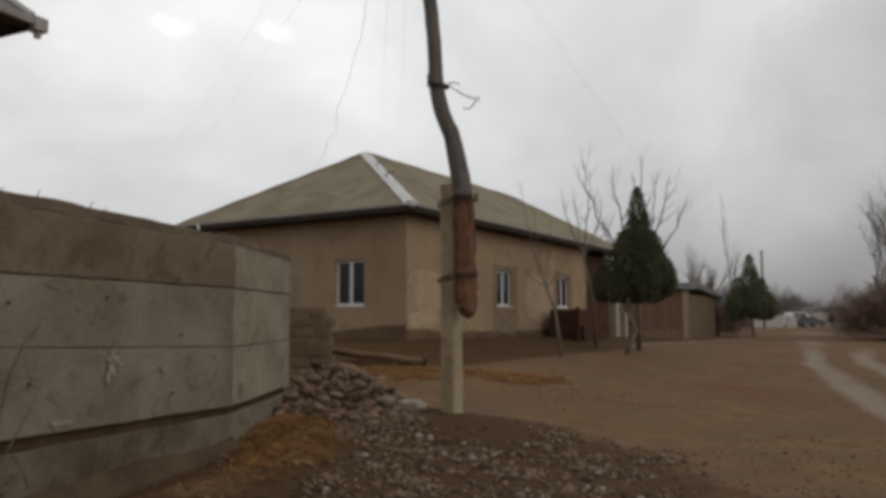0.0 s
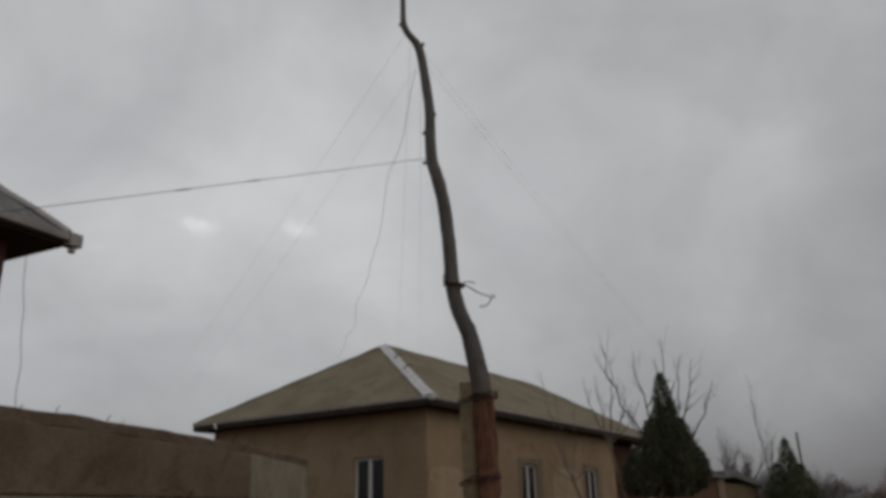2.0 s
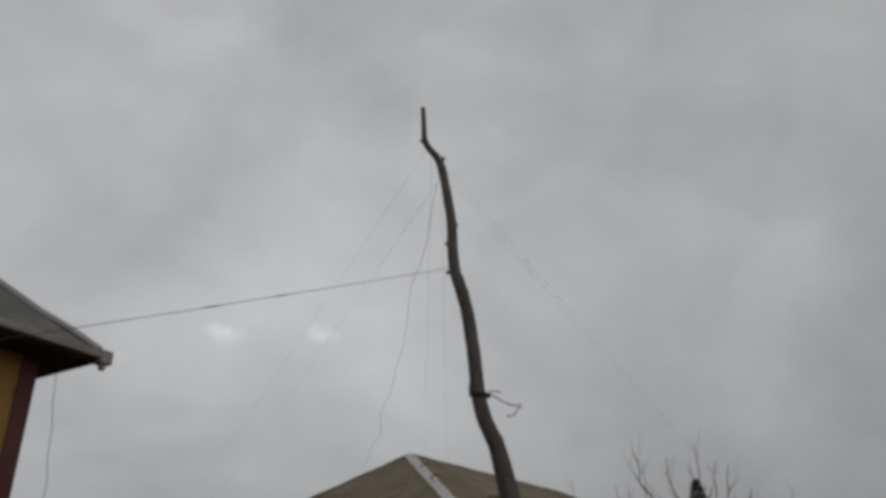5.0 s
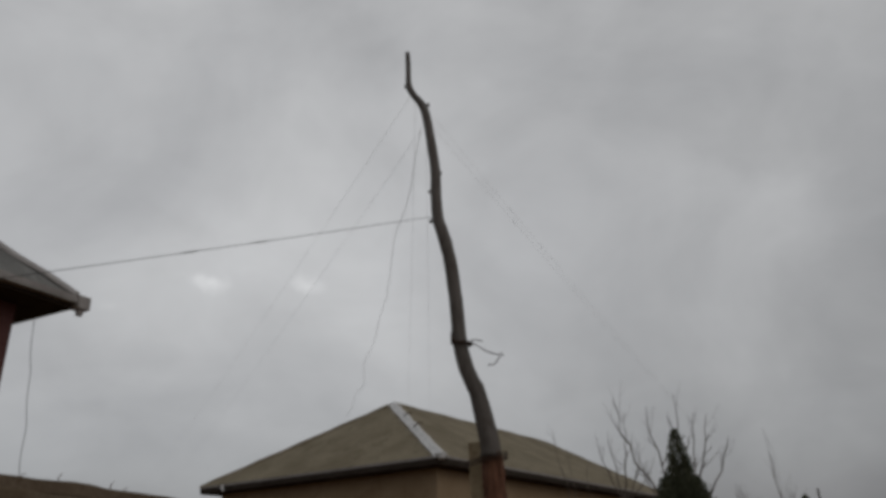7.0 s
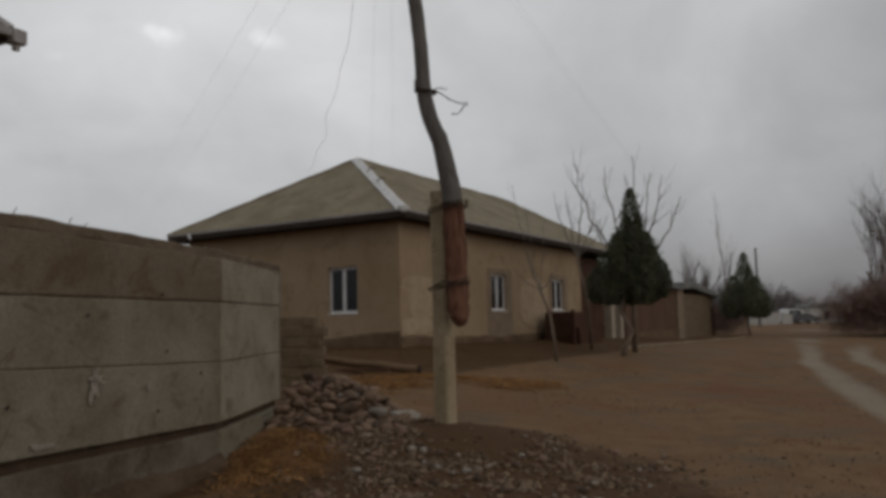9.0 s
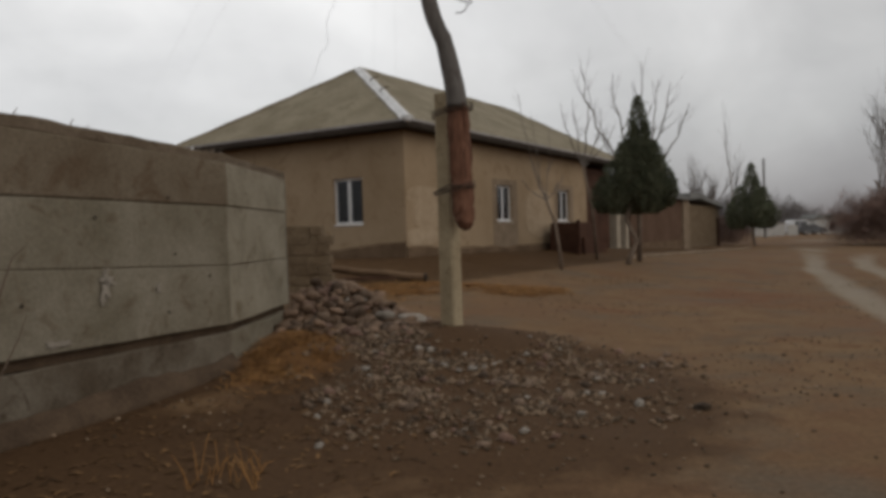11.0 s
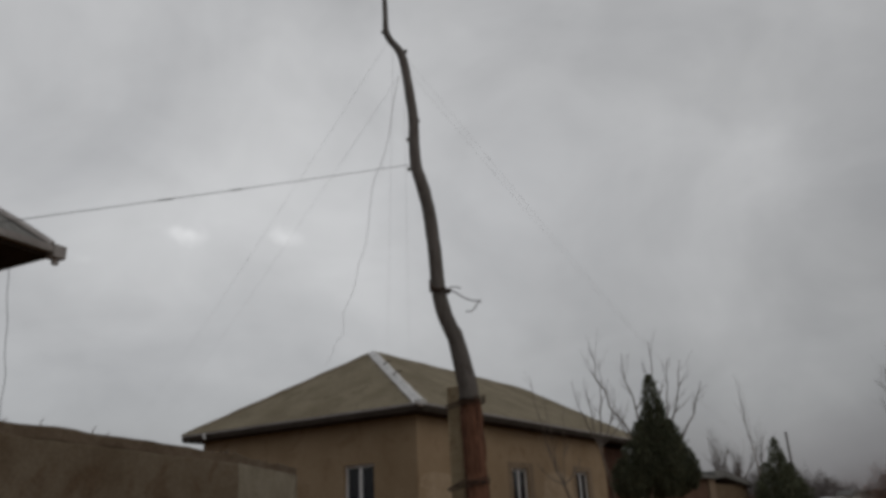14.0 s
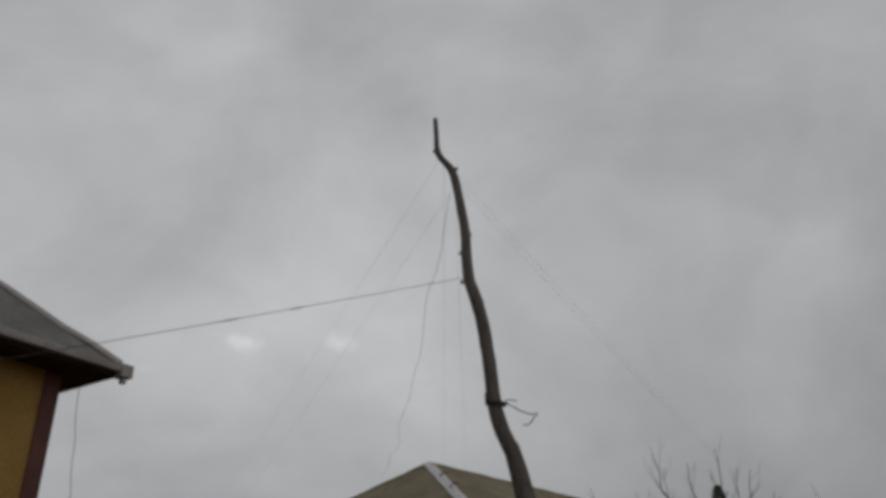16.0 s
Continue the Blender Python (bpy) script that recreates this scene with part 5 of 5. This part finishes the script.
vase_tree("small bare fruit tree before the house front", 3.2, 20.6, [(-0.04, 0.9), (-0.14, 1.65), (-0.36, 2.3)], 0.05, [(-0.72, 0.0, 3.3, 0.9), (-1.05, 0.0, 5.2, 0.5), (-0.7, 0.2, 4.7, 0.45), (-0.25, -0.2, 4.2, 0.45), (0.15, 0.1, 3.0, 0.7), (-1.0, 0.1, 2.9, 0.6)], 3, 6)
vase_tree("tall wide-forked bare tree standing behind the conifer", 6.6, 25.6, [(0.03, 1.6), (0.0, 2.8)], 0.10, [(-1.8, 0.2, 7.0, 1.0), (-0.78, -0.2, 6.65, 0.9), (0.3, 0.3, 7.15, 0.9), (0.8, 0.0, 6.45, 0.8), (1.28, 0.2, 6.4, 0.9), (1.78, -0.1, 5.6, 0.85), (-1.2, 0.5, 5.5, 0.7)], 17, 7)
vase_tree("thin bare tree by the courtyard gate", 5.45, 27.0, [(-0.12, 2.2), (-0.4, 3.7)], 0.065, [(-0.08, 0.1, 6.85, 1.0), (-0.66, 0.3, 6.2, 0.8), (-1.15, -0.1, 5.95, 0.8), (0.35, 0.2, 5.75, 0.8), (0.75, 0.0, 5.2, 0.7)], 23, 7)
bare_tree("bare tree behind the brown outbuilding", 21.5, 63.0, 4, 8.5, 0.16, 31, levels=3, spread=0.5, up=0.7, kids=(3, 4))
bare_tree("tall slender bare poplar", 23.6, 62.0, 1, 13.5, 0.09, 37, levels=2, spread=0.2, up=0.9, kids=(4, 6))
bare_tree("tall bare street tree", 27.8, 46.0, 2, 9.5, 0.13, 43, levels=3, spread=0.6, up=0.5, kids=(4, 5))
bare_tree("tall bare street tree", 32.5, 52.0, 3, 11.5, 0.15, 47, levels=3, spread=0.6, up=0.5, kids=(4, 5))


def conifer(label, x, y, plumes, clumps, seed, size=(0.07, 0.18), trunk=0.09, bend=(0.03, -0.04, 0.06), needles=M_CONIFER):
    """A dense conifer of upright plumes: (dx, dy, foot, tip, radius) each."""
    z = ground_height(x, y) - 0.05
    t = thing("conifer", label, "tree", Matrix.Translation((x, y, 0)), group="conifers")
    rng_ = random.Random(seed)
    top = max(p[3] for p in plumes)
    part("trunk", tube([(bend[0], -0.3, z), (bend[0] * 0.75, -0.25, z + 0.35), (bend[1], -0.2, z + 0.8), (bend[2], -0.1, z + 1.5), (bend[2] * 0.4, 0, z + 2.4), (0, 0, top * 0.75)], [trunk, trunk * 0.9, trunk * 0.85, trunk * 0.75, trunk * 0.6, trunk * 0.2], 8, wobble=0.1, rng=rng_), M_BARK, t, smooth=True)
    verts, faces = [], []
    weight = [(p[3] - p[2]) * p[4] for p in plumes]
    for which in rng_.choices(range(len(plumes)), weight, k=clumps):
        dx, dy, foot, tip, rad = plumes[which]
        u = rng_.random() ** 1.15
        h = foot + (tip - foot) * u
        shape = min(1.0, (u + 0.03) * 2.3) ** 0.75 * (1 - u) ** 0.5 * 1.3
        a = rng_.uniform(0, 6.283)
        stray = 1.0 + (0.38 * rng_.random() if rng_.random() < 0.16 else 0.0)
        lump = stray * (0.95 + 0.55 * noise.noise(Vector((math.cos(a) * 2.5 + which, math.sin(a) * 2.5, h * 1.8 + seed))) + 0.35 * noise.noise(Vector((math.cos(a) * 5 + which, math.sin(a) * 5, h * 5 + seed))))
        r = rad * shape * lump * (1 - rng_.random() ** 2 * 0.8)
        c = Vector((dx + math.cos(a) * r, dy + math.sin(a) * r, h))
        out = Vector((math.cos(a) * 0.8, math.sin(a) * 0.8, rng_.uniform(0.7, 2.2))).normalized()
        for b in range(3):
            d = (out + Vector((rng_.uniform(-.55, .55), rng_.uniform(-.55, .55), rng_.uniform(-.35, .5)))).normalized()
            L = rng_.uniform(*size) * (0.55 + 0.45 * (1 - u))
            s = d.orthogonal().normalized() * L * 0.14
            s.rotate(Matrix.Rotation(rng_.uniform(0, 6.28), 3, d))
            base = len(verts)
            verts += [c, c + d * L * 0.5 + s, c + d * L, c + d * L * 0.5 - s]
            faces.append((base, base + 1, base + 2, base + 3))
    part("crown", (verts, faces), needles, t, "dense dark green foliage")
    return t


conifer("dense dark green conifer before the house", 6.28, 24.0, [(0.0, 0.0, 2.0, 5.62, 0.43), (0.38, -0.1, 1.9, 4.2, 0.52), (-0.42, 0.1, 1.9, 4.25, 0.54), (0.12, -0.4, 1.9, 4.2, 0.52), (0.66, 0.2, 2.0, 3.75, 0.4), (-0.85, -0.1, 1.9, 3.6, 0.44), (0.0, 0.45, 1.9, 4.2, 0.52), (-1.15, 0.2, 1.95, 3.1, 0.36), (0.84, -0.2, 2.1, 3.3, 0.28), (0.22, 0.1, 2.4, 4.75, 0.3), (-0.22, -0.2, 2.3, 4.8, 0.3), (-0.6, -0.3, 2.4, 4.1, 0.3), (0.5, 0.3, 2.5, 4.15, 0.3)], 30000, 5, trunk=0.085, bend=(-0.56, -0.2, -0.5))
conifer("dark green conifer farther down the street", 22.4, 55.0, [(0.0, 0, 1.3, 5.95, 0.75), (0.75, 0, 1.2, 4.2, 0.85), (-0.8, 0.2, 1.2, 4.3, 0.85), (1.3, 0, 1.2, 3.2, 0.65), (-1.3, 0, 1.2, 3.1, 0.6), (0.2, -0.8, 1.2, 4.0, 0.8), (0.4, 0.2, 1.6, 5.0, 0.5)], 9000, 7, (0.15, 0.32), 0.12, needles=M_CONIFER_HAZED)


def brush(label, x, y, w, d, h, n, seed, material, size, name="brush", z=None):
    """A mass of fine bare twigs with an uneven outline."""
    rng_ = random.Random(seed)
    verts, faces = [], []
    z = ground_height(x, y) if z is None else z
    for _ in range(n):
        px, pyy = rng_.uniform(-1, 1), rng_.uniform(-1, 1)
        top = h * (0.55 + 0.45 * math.cos(px * 1.5)) * (0.75 + 0.6 * noise.noise(Vector((px * w * 0.5 + seed, pyy * d * 0.3, 0))) + 0.25 * noise.noise(Vector((px * w * 1.7 + seed, 0, 2))))
        q = Vector((x + px * w, y + pyy * d, z + max(0.05, top) * rng_.random() ** 0.7))
        dd = Vector((rng_.uniform(-.5, .5), rng_.uniform(-.5, .5), rng_.uniform(0.2, 1))).normalized() * rng_.uniform(*size)
        s = dd.orthogonal().normalized() * size[0] * 0.09
        base = len(verts)
        verts += [q - s, q + s, q + dd]
        faces.append((base, base + 1, base + 2))
    ob = part(name, (verts, faces), material)
    return tagged(ob, label, "bushes", kind="stuff")


brush("red-brown leafless roadside brushwood", 30.6, 47.0, 4.6, 5.0, 4.8, 20000, 61, M_BRUSH, (0.35, 0.9), "roadside_brush")
brush("red-brown leafless roadside brushwood", 42.5, 66.0, 5.0, 8.0, 4.6, 13000, 62, M_BRUSH, (0.4, 1.1), "roadside_brush")
brush("brown shrubs beside the outbuilding", 20.3, 58.0, 2.4, 2.5, 2.4, 5000, 63, M_BRUSH, (0.3, 0.7), "street_shrubs")
brush("hazy grey-brown leafless trees far away", 47, 125.0, 14, 5, 7.5, 12000, 66, M_FARTREE, (0.6, 1.6), "distant_trees")

# ---- down the street ----
farpole = thing("street_pole", "grey concrete street pole", "utility pole")
part("shaft", tube([(38.17, 90, -0.2), (38.17, 90, 9.35)], [0.17, 0.12], 8), M_POLE, farpole)
part("cap", tube([(38.17, 90, 9.352), (38.17, 90, 9.42)], [0.14, 0.10], 8), M_IRON, farpole)

for (x0, x1, y, h, lab) in ((42.4, 46.4, 103.0, 1.6, "low whitewashed garden wall"), (47.5, 48.9, 104.5, 1.25, "low whitewashed garden wall")):
    gw = thing("garden_wall", lab, "wall", group="garden walls")
    part("wall", box(x0, x1, y, y + 0.35, -0.2, h, 0.02), M_WHITE, gw)
    part("coping", box(x0 - 0.06, x1 + 0.06, y - 0.06, y + 0.41, h + 0.003, h + 0.1, 0.02), M_PALE, gw)
part("gate_post", box(43.3, 43.7, 101.0, 101.4, -0.2, 1.6, 0.03), M_WHITE, tagged(thing("white_post", "short whitewashed post by the road", "post"), kind=""))

cot = thing("white_cottage", "small whitewashed cottage with a grey roof", "house")
part("wall", wall_mesh(5.0, -0.2, 2.35, 0.35, [(2.0, 3.0, 0.5, 1.7)], lambda u, d, z: (55.0 + u, 112 + d, z)), M_WHITE, cot)
part("wall", box(55.0, 60.0, 115.65, 116, -0.2, 2.35), M_WHITE, cot)
part("wall", box(55.0, 55.35, 112.35, 115.65, -0.2, 2.35), M_WHITE, cot)
part("wall", box(59.65, 60.0, 112.35, 115.65, -0.2, 2.35), M_WHITE, cot)
rf = bmesh.new()
for y in (111.6, 116.4):
    rf.faces.new([rf.verts.new((x, y, z)) for x, z in ((54.6, 2.354), (60.4, 2.354), (59.2, 2.9), (55.2, 2.9))])
rf.verts.ensure_lookup_table()
for i in range(4):
    rf.faces.new((rf.verts[i], rf.verts[(i + 1) % 4], rf.verts[4 + (i + 1) % 4], rf.verts[4 + i]))
part("roof", rf, M_SLATE_NEAR, cot)
cw = new("window")
cw.parent = cot
part("frame", box(57.0, 57.08, 112.1, 112.17, 0.5, 1.7), M_PVC, cw)
part("frame", box(57.92, 58.0, 112.1, 112.17, 0.5, 1.7), M_PVC, cw)
part("pane", box(57.08, 57.92, 112.13, 112.14, 0.5, 1.7), M_GLASS, cw)


def vehicle(name, label, category, x, y, turn, paint, length, width, height, bonnet):
    """A parked vehicle: shaped body, windows, four wheels."""
    v = thing(name, label, category, pose(x, y, ground_height(x, y), 0, 0, turn), group="parked vehicles")
    L, W = length / 2, width / 2
    sec = [(-L, 0.35), (L, 0.35), (L, bonnet * 0.75), (L - 0.12, bonnet), (L * 0.52, bonnet + 0.06), (L * 0.22, height - 0.05), (L * 0.05, height), (-L + 0.35, height), (-L + 0.06, height - 0.25), (-L, bonnet)]
    b = bmesh.new()
    n = len(sec)
    for yy in (-W, W):
        b.faces.new([b.verts.new((px, yy * (0.88 if pz > bonnet + 0.1 else 1.0), pz)) for px, pz in sec])
    b.verts.ensure_lookup_table()
    for i in range(n):
        b.faces.new((b.verts[i], b.verts[(i + 1) % n], b.verts[n + (i + 1) % n], b.verts[n + i]))
    bmesh.ops.bevel(b, geom=b.edges[:], offset=0.05, segments=2, affect="EDGES")
    part("body", b, paint, v)
    for yy, s in ((-W * 0.945, -1), (W * 0.945, 1)):
        for x0, x1 in ((-L + 0.4, -L * 0.4), (-L * 0.35, L * 0.15)):
            part("side_window", box(x0, x1, yy - 0.02, yy + 0.02, bonnet + 0.12, height - 0.16, 0.02), M_DARKCAR, v)
        for x0 in (-L * 0.62, L * 0.62):
            w = new("wheel")
            w.parent = v
            part("tyre", tube([(x0, yy * 1.06 - 0.1, 0.33), (x0, yy * 1.06 + 0.1, 0.33)], 0.33, 16), M_TYRE, w)
            part("rim", tube([(x0, yy * 1.06 - 0.108, 0.33), (x0, yy * 1.06 + 0.108, 0.33)], 0.2, 12), M_GUTTER, w)
    part("windscreen", box(L * 0.35, L * 0.38, -W * 0.75, W * 0.75, bonnet + 0.12, height - 0.25, m=None), M_DARKCAR, v)
    for yy in (-W * 0.75, W * 0.75):
        part("headlight", box(L - 0.03, L + 0.02, yy - 0.12, yy + 0.12, bonnet * 0.65, bonnet * 0.82, 0.02), M_SHEET, v)
    return v


vehicle("parked_car", "dark parked car beside the white cottage", "car", 51.5, 106.5, 10, M_DARKCAR, 4.2, 1.7, 1.45, 0.9)
vehicle("parked_van", "white parked van down the street", "van", 52.3, 111.0, 20, M_VAN, 4.6, 1.85, 2.1, 1.15)

# ---- misty distance ----


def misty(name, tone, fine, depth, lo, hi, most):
    """A plain far backdrop: haze painted as grey glow, upper edge dissolving in mist."""
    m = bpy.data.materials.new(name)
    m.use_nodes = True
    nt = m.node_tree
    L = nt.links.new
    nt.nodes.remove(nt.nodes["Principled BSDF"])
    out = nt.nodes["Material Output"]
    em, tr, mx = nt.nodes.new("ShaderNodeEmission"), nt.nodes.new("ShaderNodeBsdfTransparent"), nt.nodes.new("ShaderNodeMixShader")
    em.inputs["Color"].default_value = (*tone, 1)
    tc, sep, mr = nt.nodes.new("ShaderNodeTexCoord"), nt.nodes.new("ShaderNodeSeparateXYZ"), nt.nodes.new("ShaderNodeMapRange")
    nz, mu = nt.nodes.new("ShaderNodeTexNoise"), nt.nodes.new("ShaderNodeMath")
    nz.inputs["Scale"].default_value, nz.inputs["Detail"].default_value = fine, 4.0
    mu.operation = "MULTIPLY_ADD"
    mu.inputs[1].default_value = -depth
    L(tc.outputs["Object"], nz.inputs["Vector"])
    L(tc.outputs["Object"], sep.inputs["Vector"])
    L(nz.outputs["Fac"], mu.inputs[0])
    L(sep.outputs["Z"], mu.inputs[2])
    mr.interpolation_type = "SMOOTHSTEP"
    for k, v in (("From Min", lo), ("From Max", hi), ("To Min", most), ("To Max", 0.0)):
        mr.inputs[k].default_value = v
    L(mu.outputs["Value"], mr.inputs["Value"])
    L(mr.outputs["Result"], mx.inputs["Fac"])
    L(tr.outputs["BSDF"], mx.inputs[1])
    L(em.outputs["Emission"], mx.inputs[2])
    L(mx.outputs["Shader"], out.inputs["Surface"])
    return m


def ring(radius, heights, material, label, category, n=96):
    verts, faces = [], []
    k = len(heights)
    for i in range(n + 1):
        a = radians(-180 + 360 * i / n)
        verts += [(math.sin(a) * (radius + h * 0.5), math.cos(a) * (radius + h * 0.5), h) for h in heights]
    for i in range(n):
        for j in range(k - 1):
            b = i * k + j
            faces.append((b, b + k, b + k + 1, b + 1))
    return tagged(part("backdrop", (verts, faces), material, smooth=True), label, category, kind="structure")


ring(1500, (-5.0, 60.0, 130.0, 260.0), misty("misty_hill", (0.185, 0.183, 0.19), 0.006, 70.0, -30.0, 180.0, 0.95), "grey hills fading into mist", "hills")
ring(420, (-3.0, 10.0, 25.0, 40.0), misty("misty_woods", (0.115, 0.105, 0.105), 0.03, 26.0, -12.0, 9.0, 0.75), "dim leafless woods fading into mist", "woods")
